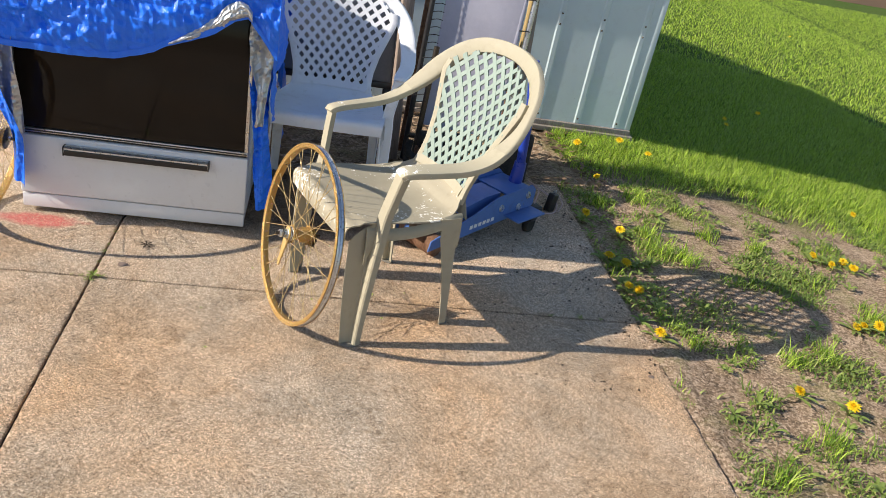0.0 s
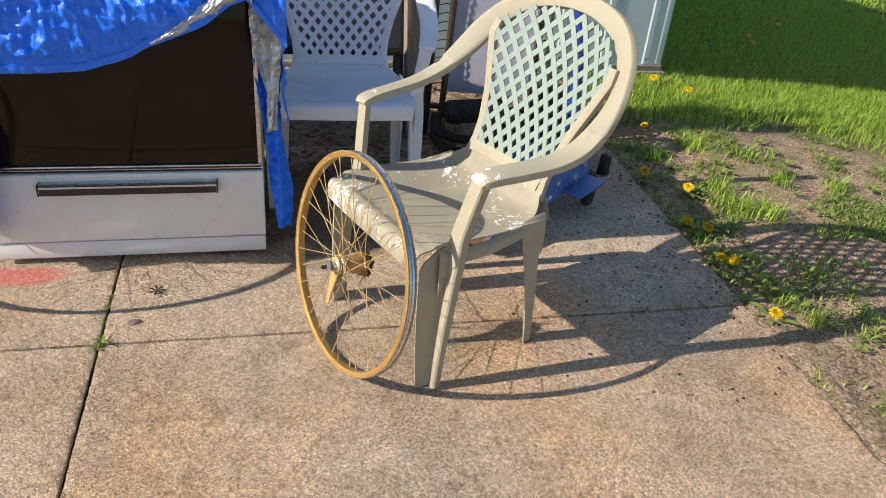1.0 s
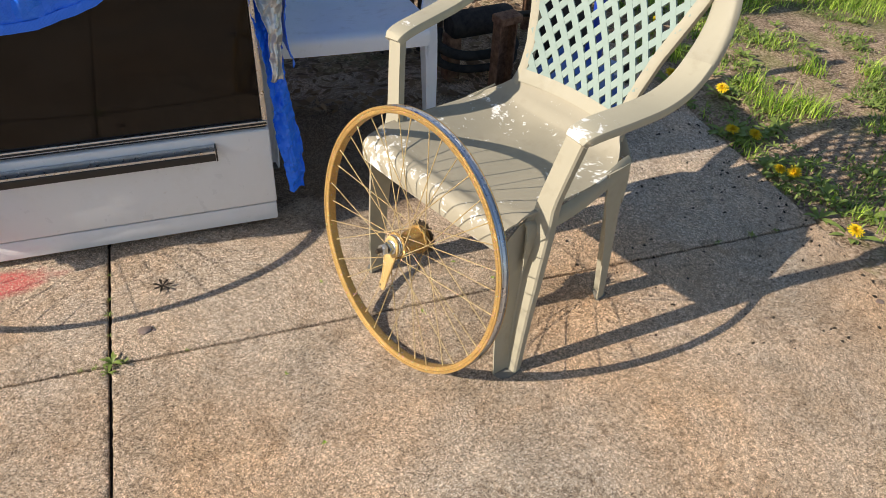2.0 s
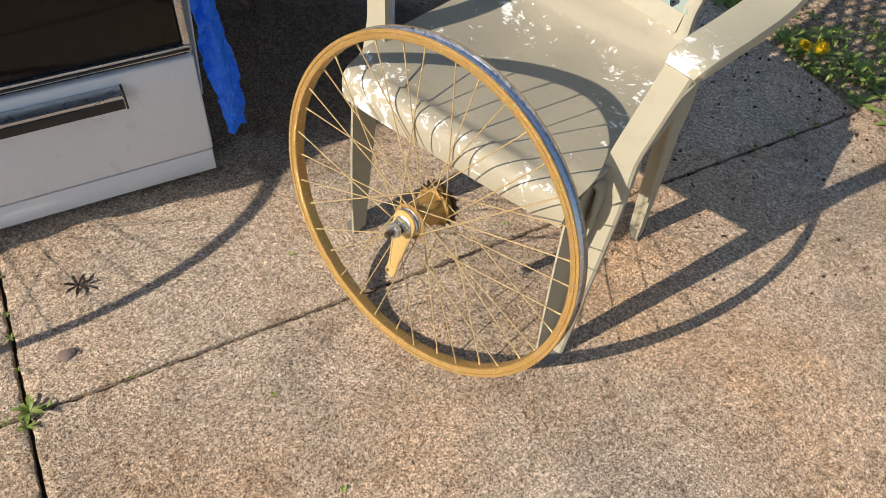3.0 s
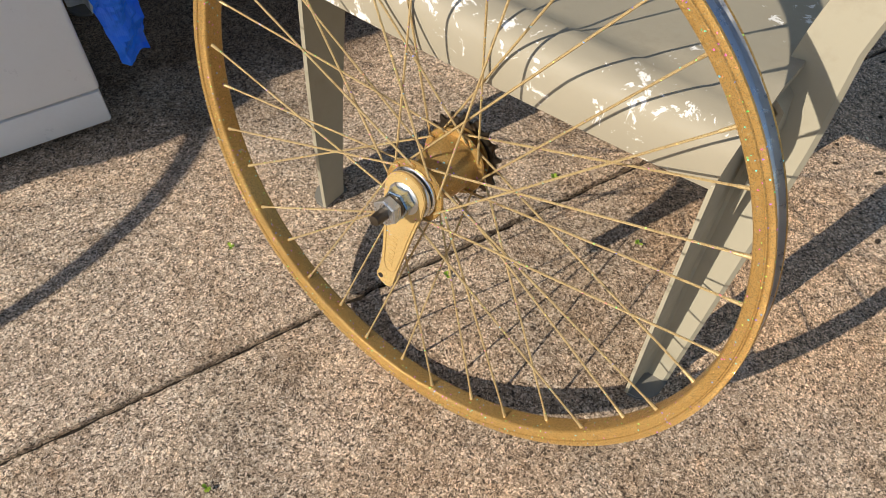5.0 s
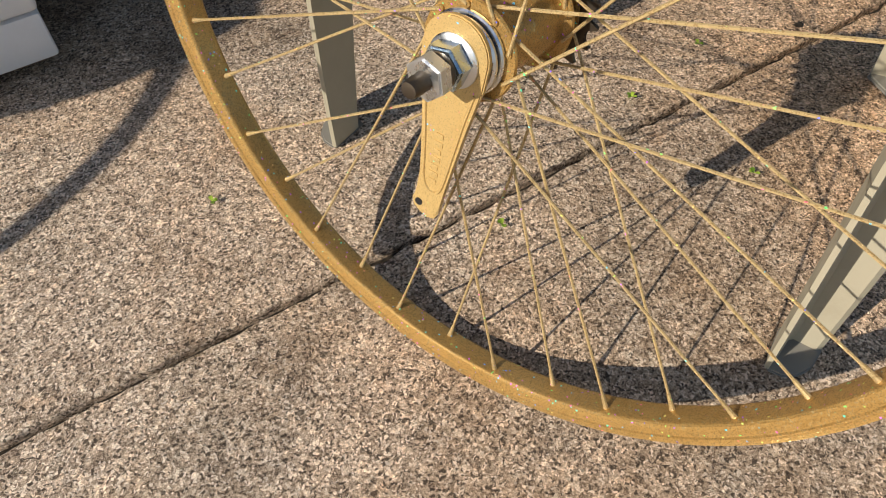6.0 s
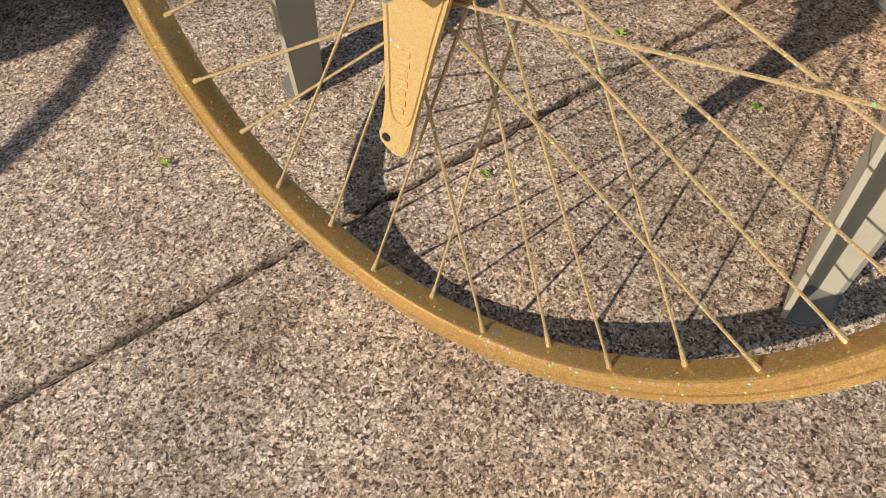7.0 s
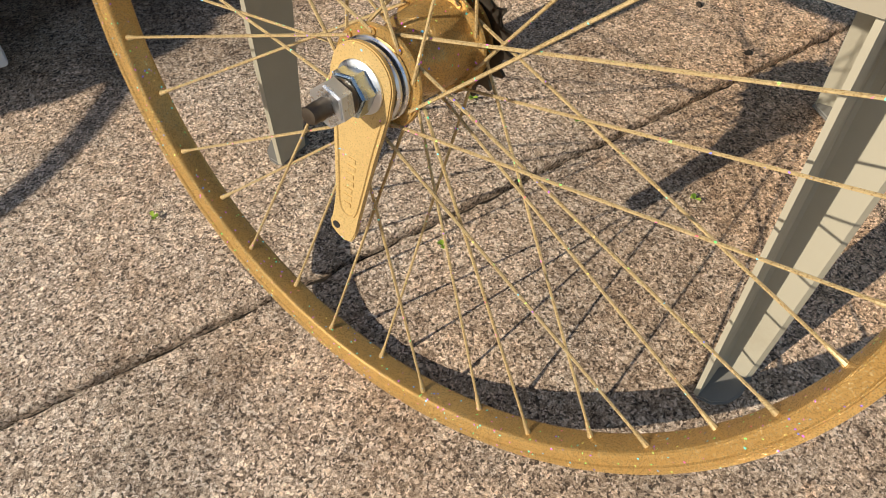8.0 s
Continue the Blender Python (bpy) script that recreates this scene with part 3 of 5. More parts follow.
def half_width(z):
    """Half the lattice's width at a height."""
    knots = ((0.43, 0.133), (0.52, 0.14), (0.60, 0.16), (0.68, 0.19), (0.74, 0.212), (0.775, 0.207), (0.80, 0.187), (0.825, 0.14), (0.838, 0.075), (0.846, 0.0))
    for (z0, w0), (z1, w1) in zip(knots, knots[1:]):
        if z0 <= z <= z1:
            return w0 + (w1 - w0) * (z - z0) / (z1 - z0)
    return 0.0


def ribbon(bm, rows, thick, rim=0.0):
    """A band with a slightly domed face along a line. rows: centre, across (unit), normal (unit), width."""
    rings = []
    for c, a, n, w in rows:
        c, a, n = Vector(c), Vector(a), Vector(n)
        h = w / 2
        prof = [(-h, -thick - rim), (-h, -0.004), (-h * 0.9, 0.0005), (-h * 0.6, 0.0022), (0, 0.003), (h * 0.6, 0.0022), (h * 0.9, 0.0005), (h, -0.004), (h, -thick - rim), (h - 0.0035, -thick - rim), (h - 0.0045, -thick), (-h + 0.0045, -thick), (-h + 0.0035, -thick - rim)]
        rings.append([c + a * x + n * y for x, y in prof])
    loft(bm, rings)
    return bm


def garden_chair(m, label, frame_mat, seat_mat, lattice_mat, arm_mat, foot_mat, rise=0.0):
    ch = thing("garden_chair", label, "chair", m, "lattice-back plastic garden chairs")
    # arms and outer hoop: one band from arm tip over the back to the other tip
    half = [(0.252, 0.083, 0.586, 0.044), (0.254, 0.096, 0.597, 0.052), (0.260, 0.13, 0.603, 0.056), (0.272, 0.20, 0.606, 0.057), (0.284, 0.285, 0.613, 0.058), (0.287, 0.36, 0.638, 0.06), (0.276, 0.43, 0.69, 0.064), (0.252, 0.485, 0.75, 0.064),
            (0.209, 0.528, 0.806, 0.06), (0.146, 0.558, 0.845, 0.054), (0.07, 0.577, 0.862, 0.05), (0.0, 0.583, 0.866, 0.048)]
    line = half + [(-x, y, z, w) for x, y, z, w in half[-2::-1]]
    pts = smooth_line(line, 5)

    def band(seg):
        rows = []
        for i in seg:
            p = pts[i]
            t = Vector(pts[min(i + 1, len(pts) - 1)][:3]) - Vector(pts[max(i - 1, 0)][:3])
            k = min(1.0, max(0.0, (p[2] - 0.60) / 0.17))
            k = k * k * (3 - 2 * k)
            n = V(0.12 * math.copysign(1, p[0]) * (1 - k) - 2.1 * k * p[0], -0.93 * k, 1 - 0.62 * k).normalized()
            t.normalize()
            n = (n - t * n.dot(t)).normalized()
            rows.append((p[:3], t.cross(n), n, p[3]))
        return rows

    na = 27
    last = len(pts) - 1
    part("back_hoop", ribbon(bmesh.new(), band(range(na, last - na + 1)), 0.007, 0.0095), frame_mat, ch, smooth=45)
    for rng in (range(0, na + 1), range(last - na, last + 1)):
        part("armrest", ribbon(bmesh.new(), band(rng), 0.007, 0.0095), arm_mat, ch, smooth=45)
    # front legs: shallow channels facing forward, whose faces run on upward as arm supports
    for sx in (1, -1):
        def face(z):
            """Inner edge and outer edge of the leg's flat face, and its depth, at a height."""
            e = min(1.0, max(0.0, (z - 0.36) / 0.08))
            s0 = 0.214 - 0.04 * min(z, 0.36) + 0.006 * e + ARM_IN * max(0.0, z - 0.44)
            s1 = 0.2465 + 0.004 * min(1.0, z / 0.25) - 0.004 * e + ARM_OUT * max(0.0, z - 0.44)
            return s0, s1, 0.025 + 0.035 * z + 0.13 * z * z

        rows = []
        for z in np.linspace(0.003, 0.598, 30):
            s0, s1, d = face(z)
            f = min(1.0, max(0.0, (0.405 - z) / 0.045)) ** 0.5
            lip = (0.035 + 0.095 * z) * f
            rows.append([(sx * (s0 - 0.0012 * f), d + 0.016 - 0.018 * f, z), (sx * s0, d - lip, z), (sx * (s0 + 0.0038), d - lip - 0.0012 * f, z), (sx * (s0 + 0.0062), d - lip * 0.6, z), (sx * (s0 + 0.008), d - 0.003 * f, z), (sx * (s0 + 0.011), d, z), (sx * (s1 - 0.004), d, z), (sx * s1, d + 0.004, z), (sx * (s1 - 0.003), d + 0.022 + 0.012 * z, z)])
        leg = part("front_leg", strip(bmesh.new(), rows, 0.0035), frame_mat, ch, smooth=40)
        bm = bmesh.new()
        prism(bm, [(sx * 0.2135, -0.008), (sx * 0.218, -0.012), (sx * 0.229, -0.011), (sx * 0.239, -0.004), (sx * 0.2455, 0.008), (sx * 0.247, 0.026), (sx * 0.245, 0.044), (sx * 0.212, 0.03)], 0.0, 0.004, 0.0015)
        part("foot", bm, foot_mat, leg, "bare grey plastic foot pad")
        # rear leg, splayed backward
        rows = []
        for t in np.linspace(0, 1, 12):
            z = 0.002 + 0.40 * t
            so = 0.215 - 0.002 * t
            w = 0.03 + 0.05 * t ** 2
            d = 0.384 - 0.03 * t + 0.012 * max(0, t - 0.8) * 5
            rows.append([(sx * (so - 0.03 - 0.014 * t), d - 0.004, z), (sx * (so - 0.006), d, z), (sx * so, d - 0.005, z), (sx * (so + 0.001), d - w * 0.5, z), (sx * so, d - w, z)])
        leg = part("rear_leg", strip(bmesh.new(), rows, 0.004), frame_mat, ch, smooth=40)
        bm = bmesh.new()
        prism(bm, [(sx * 0.184, 0.372), (sx * 0.188, 0.386), (sx * 0.212, 0.387), (sx * 0.218, 0.38), (sx * 0.218, 0.354), (sx * 0.21, 0.353)], 0.0, 0.006, 0.002)
        part("foot", bm, foot_mat, leg, "bare grey plastic foot pad")
        # side skirt with an arch between the legs
        rows = []
        for t in np.linspace(0, 1, 22):
            d = 0.03 + 0.335 * t
            drop = 0.036 + 0.085 * (max(0.0, abs(t - 0.5) - 0.33) / 0.17) ** 2
            top = 0.402 - 0.02 * math.sin(math.pi * min(1, t * 1.1)) + 0.012 * t + rise * (1 - t)
            so = 0.2225 - 0.01 * t
            rows.append([(sx * so, d, top - drop), (sx * (so + 0.001), d, top - drop * 0.5), (sx * (so - 0.003), d, top - 0.008), (sx * (so - 0.012), d, top)])
        part("side_skirt", strip(bmesh.new(), rows, 0.004), frame_mat, ch, smooth=50)
    # seat: rolled front lip, dished middle, scooped up at the back
    prof = [(-0.029, 0.359, 0.203), (-0.030, 0.372, 0.205), (-0.0295, 0.386, 0.206), (-0.027, 0.396, 0.207), (-0.021, 0.4025, 0.208), (-0.011, 0.406, 0.209), (0.008, 0.4075, 0.211), (0.06, 0.4045, 0.215), (0.14, 0.398, 0.216), (0.22, 0.391, 0.215),
            (0.29, 0.39, 0.21), (0.335, 0.396, 0.198), (0.365, 0.41, 0.178), (0.388, 0.43, 0.158), (0.402, 0.452, 0.148)]
    rows = []
    for d, z, w in smooth_line(prof, 3):
        row = []
        z += rise * max(0.0, 1 - max(d, 0.0) / 0.38)
        for u in np.linspace(-1, 1, 29):
            up = 0.010 * abs(u) ** 4 if d > 0.02 else 0.0
            fr = 0.005 * (1 - abs(u) ** 2.5) if d < 0.05 else 0.0
            curl = -0.9 * (u * w) ** 2 + 0.9 * 0.02 if d > 0.37 else 0.0
            mid = 0.0025 * math.cos(u * 9.0) if 0.02 < d < 0.33 else 0.0
            row.append((u * w, d - fr + curl * max(0.0, (d - 0.36) / 0.045), z + up + mid - 0.006 * (1 - u * u) * (0.0 < d < 0.36)))
        rows.append(row)
    part("seat", strip(bmesh.new(), rows, 0.0045), seat_mat, ch, smooth=50)
    # wings between the seat's back corners and the rear legs
    for sx in (1, -1):
        rows = []
        for t in np.linspace(0, 1, 8):
            z = 0.40 + 0.055 * t
            rows.append([(sx * (0.14 - 0.004 * t), back_d(0.14, z) - 0.004, z), (sx * (0.168 - 0.02 * t), 0.39 + 0.02 * t - 0.012 * (1 - t), z - 0.006), (sx * (0.204 - 0.05 * t), 0.383 + 0.02 * t, z - 0.012 - 0.008 * t)])
        part("corner_wing", strip(bmesh.new(), rows, 0.004), frame_mat, ch, smooth=50)
    # lattice: two fans of thin slats inside ribs
    lat = thing("backrest_lattice", "", "", None)
    lat.parent = ch
    fan = lambda p, z: p * (0.78 + 0.75 * (z - 0.44))
    P, Q, wid = 0.0455, 0.052, 0.0148
    for sgn in (1, -1):
        for k in range(-14, 15):
            run, runs = [], []
            for z in np.linspace(0.45, 0.846, 101):
                s = fan(k * P + sgn * (z - 0.45) * P / Q + 0.008, z)
                if abs(s) < half_width(z) + 0.006:
                    run.append((s, z))
                elif run:
                    runs.append(run)
                    run = []
            if run:
                runs.append(run)
            for run in runs:
                if len(run) < 4:
                    continue
                rows = []
                run = run[::4] + ([run[-1]] if (len(run) - 1) % 4 else [])
                for i, (s, z) in enumerate(run):
                    a, b = run[max(0, i - 1)], run[min(len(run) - 1, i + 1)]
                    dx, dz = b[0] - a[0], b[1] - a[1]
                    ln = math.hypot(dx, dz)
                    ox, oz = dz / ln * wid / 2, -dx / ln * wid / 2
                    off = 0.0004 * sgn
                    rows.append([(s - ox, back_d(s - ox, z - oz) + off, z - oz), (s + ox, back_d(s + ox, z + oz) + off, z + oz)])
                part("slat", strip(bmesh.new(), rows, 0.005), lattice_mat, lat, smooth=0)
    # ribs down both sides of the lattice
    for sx in (1, -1):
        rows = []
        for z in np.linspace(0.425, 0.775, 22):
            s = half_width(max(z, 0.431)) + 0.008 + (0.012 * max(0, 0.47 - z) / 0.045)
            ds = (half_width(min(0.775, z + 0.02)) - half_width(max(0.43, z - 0.02)))
            t = V(sx * ds, 0.4 * 0.04, 0.04).normalized()
            n = V(0, -0.93, 0.37)
            n = (n - t * n.dot(t)).normalized()
            rows.append(((sx * s, back_d(s, z) - 0.002, z), t.cross(n), n, 0.026))
        part("lattice_rib", ribbon(bmesh.new(), rows, 0.006, 0.006), frame_mat, ch, smooth=45)
    bm = bmesh.new()
    rows = []
    for s in np.linspace(-0.142, 0.142, 17):
        rows.append([(s, back_d(s, 0.44) - 0.004, 0.44), (s, back_d(s, 0.452) - 0.004, 0.452), (s, back_d(s, 0.466) - 0.001, 0.466)])
    part("lattice_sill", strip(bm, rows, 0.006), frame_mat, ch, smooth=50)
    return ch


def chair_pose(x, y, bx, by):
    """Stands a chair with the middle of its front feet at x, y and its back toward (bx, by)."""
    a = math.degrees(math.atan2(by, bx)) - 90
    return pose(x, y, 0, 0, 0, a)


garden_chair(chair_pose(0.7137, -0.0566, 0.915, 0.403), "beige-painted plastic garden chair, mint lattice back, paint peeling", BEIGE, SEAT_BEIGE, MINT, ARM_BEIGE, FOOT)
garden_chair(chair_pose(0.70, 0.66, 0.03, 1.0) @ Matrix.Diagonal((1.05, 0.82, 0.955, 1)), "white plastic garden chair with grimy seat and lattice back", WHITE, WHITE, WHITE, WHITE, FOOT, 0.012)


# ---- the old cooker ----
def cooker():
    X0, X1, Y0, Y1 = -0.335, 0.432, 0.395, 1.04
    c = thing("cooker", "old white electric cooker with black glass oven door", "cooker", Matrix.Translation((0, 0, 0)))
    bm = bmesh.new()
    block(bm, (X0 + 0.004, Y0 + 0.028, 0.02), (X1 - 0.004, Y1, 0.868), 0.006)
    part("body", bm, ENAMEL, c)
    bm = bmesh.new()
    block(bm, (X0 + 0.002, Y0 + 0.004, 0.018), (X1 - 0.002, Y0 + 0.03, 0.071), 0.004)
    part("kick_panel", bm, ENAMEL, c)
    bm = bmesh.new()
    block(bm, (X0, Y0, 0.075), (X1, Y0 + 0.028, 0.295), 0.006, 3)
    drawer = part("drawer", bm, ENAMEL, c, "white warming drawer front")
    bm = bmesh.new()
    loft(bm, [[(x, Y0 - 0.026, 0.25), (x, Y0 - 0.030, 0.254), (x, Y0 - 0.028, 0.27), (x, Y0 - 0.018, 0.274), (x, Y0 - 0.002, 0.274), (x, Y0 - 0.002, 0.268), (x, Y0 - 0.018, 0.266), (x, Y0 - 0.02, 0.25)] for x in (-0.178, 0.299)])
    handle = part("handle", bm, TRIM, drawer, "aluminium pull handle with dark lower half", 30)
    bm = bmesh.new()
    block(bm, (-0.176, Y0 - 0.0315, 0.2445), (0.297, Y0 - 0.004, 0.2645), 0.002)
    part("grip", bm, BLACK, handle)
    for x in (-0.181, 0.298):
        bm = bmesh.new()
        block(bm, (x, Y0 - 0.0315, 0.243), (x + 0.004, Y0 - 0.001, 0.2755), 0.001)
        part("end_cap", bm, BLACK, handle)
    # black strip set into the gap above the drawer in place of its shade
    bm = bmesh.new()
    block(bm, (X0 + 0.006, Y0 + 0.012, 0.2955), (X1 - 0.006, Y0 + 0.03, 0.3055), 0.001)
    part("gap_shade_strip", bm, BLACK, c)
    # oven door: glass in an aluminium frame
    bm = bmesh.new()
    block(bm, (X0 + 0.012, Y0 + 0.006, 0.32), (X1 - 0.014, Y0 + 0.026, 0.79), 0.003)
    door = part("oven_door_glass", bm, GLASS, c, "glossy black oven door glass")
    bm = bmesh.new()
    block(bm, (X0 + 0.001, Y0 + 0.0, 0.306), (X1 - 0.001, Y0 + 0.026, 0.3196), 0.002)
    part("bottom_trim", bm, TRIM, door)
    bm = bmesh.new()
    block(bm, (X0 + 0.004, Y0 - 0.003, 0.3105), (X1 - 0.004, Y0 + 0.004, 0.3145), 0.001)
    part("trim_bead", bm, BLACK, door)
    for a, b in ((X0 + 0.001, X0 + 0.0118), (X1 - 0.0138, X1 - 0.001)):
        bm = bmesh.new()
        block(bm, (a, Y0 + 0.001, 0.32), (b, Y0 + 0.026, 0.79), 0.002)
        part("side_trim", bm, TRIM, door)
    bm = bmesh.new()
    block(bm, (X0 + 0.005, Y0 + 0.002, 0.7905), (X1 - 0.005, Y0 + 0.027, 0.867), 0.004)
    part("control_panel", bm, BLACK, c)
    bm = bmesh.new()
    block(bm, (X0 - 0.002, Y0 + 0.0, 0.869), (X1 + 0.002, Y1 + 0.003, 0.884), 0.005)
    part("hob", bm, ENAMEL, c)
    for x in (X0 + 0.05, X1 - 0.08):
        for y in (Y0 + 0.06, Y1 - 0.09):
            bm = bmesh.new()
            lathe(bm, [(0.0, 0.0), (0.016, 0.0), (0.016, 0.008), (0.008, 0.01), (0.008, 0.021), (0.0, 0.021)], 16, centre=(x, y))
            part("foot", bm, BLACK, c)


cooker()


# ---- the tarpaulin over it ----
FOLDS = [(V(math.cos(a), math.sin(a), 0.6 * math.sin(a * 3)), f, g, o) for a, f, g, o in ((0.3, 7, 0.6, 0.1), (1.9, 11, 0.55, 0.4), (1.2, 17, 0.5, 0.7), (2.7, 23, 0.46, 0.2), (0.8, 34, 0.36, 0.9), (2.2, 43, 0.32, 0.5), (1.6, 61, 0.24, 0.3), (0.1, 77, 0.2, 0.6), (2.5, 90, 0.16, 0.8))]


def crumple(p, amp):
    """Broad sags with sharp, nearly straight folded creases in patches."""
    q = Vector(p)
    w = noise.noise(q * 4) * 0.5 + noise.noise(q * 11 + V(3, 1, 2)) * 0.16
    h = 0.8 * noise.noise(q * 5)
    for k, (d, f, g, o) in enumerate(FOLDS):
        t = q.dot(d) * f + w * (1 + 0.25 * f ** 0.5) + o
        patch = min(1.0, max(0.0, 0.55 + 1.6 * noise.noise(q * (2.5 + 0.35 * f) + V(k * 7, 1, 5))))
        h += g * patch * (1 - abs(t % 2 - 1) * 2) * 0.8
    return amp * h


def hem_height(x):
    knots = ((-0.45, 0.62), (-0.345, 0.622), (-0.28, 0.619), (-0.13, 0.617), (0.0, 0.625), (0.062, 0.643), (0.12, 0.664), (0.167, 0.692), (0.245, 0.722), (0.31, 0.752), (0.374, 0.803), (0.41, 0.814), (0.45, 0.77), (0.5, 0.70), (0.56, 0.66))
    for (a, za), (b, zb) in zip(knots, knots[1:]):
        if a <= x <= b:
            return za + (zb - za) * (x - a) / (b - a)
    return 0.62


def tarpaulin():
    t = thing("tarpaulin", "crumpled blue tarpaulin with silver underside draped over the cooker", "tarpaulin")
    rows = []
    NU, NV = 230, 300
    for j in range(NV + 1):
        v = j / NV
        row = []
        for i in range(NU + 1):
            x = -0.44 + 0.95 * i / NU
            hz = hem_height(x) + 0.003 * noise.noise(V(x * 30, 2, 0))
            # behind the cooker the sheet is an unseen addition, sloped to shade the dirt
            ln_top, ln_front = 1.3, 0.955 - hz
            s = v * (ln_top + ln_front)
            if s < ln_top:
                y = 1.66 - s
                z = 0.945 - 0.95 * max(0.0, y - 1.0)
                nn = V(0, 0, 1)
            else:
                q = s - ln_top
                y, z = 0.36 - 0.02 * math.sin(min(1, q / 0.2) * math.pi / 2) + 0.01 * (q / 0.3), 0.945 - q
                nn = V(0, -1, 0.15)
            k = min(1, max(0, (s - ln_top + 0.05) / 0.1))
            p = V(x, y, z - 0.03 * (1 - k) * abs(x - 0.05) / 0.45)
            hemk = min(1.0, max(0.4, (z - hz) / 0.04)) if s > ln_top else 1.0
            p += nn * crumple((x, s, 0.0), 0.018) * hemk + nn * 0.006
            row.append(p)
        rows.append(row)
    bm = cloth(bmesh.new(), rows, 0.0012)
    sheet = part("tarp_sheet", bm, TARP_BLUE, t, smooth=10)
    # hem along the front edge
    pts = []
    for i in range(0, NU + 1, 2):
        p = rows[-1][i]
        pts.append(p + V(0, -0.001, 0))
    bm = bmesh.new()
    cloth(bm, [[p + V(0, -0.003, -0.001), p + V(0, -0.0045, 0.009), p + V(0, -0.004, 0.02)] for p in pts], 0.0012)
    part("hem", bm, TARP_BLUE, sheet)
    # turned-up silver edge, widening to the corner
    rows = []
    for x in np.linspace(0.17, 0.425, 120):
        hz = hem_height(x)
        w = 0.006 + 0.056 * min(1.0, max(0.0, (x - 0.18) / 0.17)) * (1 - 0.5 * max(0.0, (x - 0.36) / 0.065))
        row = []
        for q in np.linspace(0, 1, 16):
            yy = 0.343 - 0.012 * math.sin(q * math.pi) - 0.006
            row.append(V(x, yy + crumple((x * 2.2, q * 0.16, 5.0), 0.007), hz - 0.004 + w * q + 0.004 * noise.noise(V(x * 40, q * 2, 1))))
        rows.append(row)
    part("folded_edge", cloth(bmesh.new(), rows, 0.001), TARP_SILVER, sheet, "silver underside turned outward", 12)

    def fall(name, mat, centre, width, y0, turn, amp, label="", n=120):
        """A hanging fold: centre and width by height, top to bottom."""
        rows = []
        for q in np.linspace(0, 1, n):
            cx, z = centre(q)
            w = width(q)
            row = []
            for u in np.linspace(-0.5, 0.5, 28):
                p = V(cx + u * w, y0 + turn * (u + 0.5) * w + 0.012 * math.sin(u * 7 + q * 6) * min(1, w / 0.06), z)
                p += V(0.3, -1, 0) * (crumple((p.x * 1.4, p.z, p.y + 2.0), amp) + crumple((p.x * 2.6, p.z * 2.2, 1.0), amp * 0.7))
                row.append(p)
            rows.append(row)
        return part(name, cloth(bmesh.new(), rows, 0.001), mat, sheet, label, 16)

    # right corner: silver fold, then a blue fold down to the ground
    fall("silver_fold", TARP_SILVER, lambda q: (0.437 + 0.03 * math.sin(q * 2.2), 0.83 - 0.40 * q), lambda q: 0.03 + 0.05 * math.sin(min(1.0, q * 1.4) * math.pi) * (1 - 0.4 * q), 0.376, 0.2, 0.010, "crumpled silver underside at the corner")
    fall("blue_fold", TARP_BLUE, lambda q: (0.462 + 0.018 * q - 0.01 * math.sin(q * 5), 0.80 - 0.71 * q), lambda q: 0.06 + 0.012 * math.sin(q * 8) - 0.035 * max(0.0, q - 0.82) / 0.18, 0.40, 0.9, 0.012)
    # side sheet over the right cheek; past y 1.04 an unseen addition that casts shade
    rows = []
    for q in np.linspace(0, 1, 40):
        row = []
        for y in np.linspace(0.40, 1.66, 70):
            low = 0.46 + 0.16 * (y - 0.4) / 0.7 + 0.03 * math.sin(y * 9) if y < 1.1 else 0.05
            p = V(0.468 + 0.035 * q + 0.012 * math.sin(y * 17), y, (0.94 - 0.95 * max(0.0, y - 1.0)) * (1 - q) + min(low, 0.9 - 0.95 * max(0.0, y - 1.0)) * q)
            p.x += crumple((y, p.z, 3.0), 0.012)
            row.append(p)
        rows.append(row)
    part("side_sheet", cloth(bmesh.new(), rows, 0.001), TARP_BLUE, sheet, smooth=60)
    # left corner folds
    fall("silver_fold", TARP_SILVER, lambda q: (-0.365 + 0.055 * q, 0.64 - 0.33 * q), lambda q: 0.12 - 0.09 * q, 0.366, -0.15, 0.006, "crumpled silver underside at the corner")
    fall("blue_fold", TARP_BLUE, lambda q: (-0.40 + 0.085 * min(1.0, q * 1.6) - 0.012 * q, 0.60 - 0.47 * q), lambda q: 0.07 + 0.012 * math.sin(q * 6), 0.404, -1.3, 0.006)
    # left side sheet, likewise lengthened out of sight behind the cooker to block sun
    rows = []
    for q in np.linspace(0, 1, 36):
        row = []
        for y in np.linspace(0.36, 1.66, 60):
            low = 0.5 + 0.04 * math.sin(y * 8)
            p = V(-0.40 - 0.02 * q + crumple((y, q * 0.4, 8.0), 0.012), y - 0.06 * q * max(0.0, (0.5 - y) / 0.14), (0.94 - 0.95 * max(0.0, y - 1.0)) * (1 - q) + min(low, 0.9 - 0.95 * max(0.0, y - 1.0)) * q)
            row.append(p)
        rows.append(row)
    part("side_sheet", cloth(bmesh.new(), rows, 0.001), TARP_BLUE, sheet, smooth=60)
    bm = bmesh.new()
    lathe(bm, [(0.005, 0.0), (0.0075, 0.0008), (0.0095, 0.0004), (0.0095, -0.0004), (0.005, -0.0006)], 20, closed_profile=True)
    placed(bm, pose(0.484, 0.425, 0.115, 80, 0, 25))
    part("grommet", bm, STEEL, sheet, "brass-coloured eyelet")


tarpaulin()


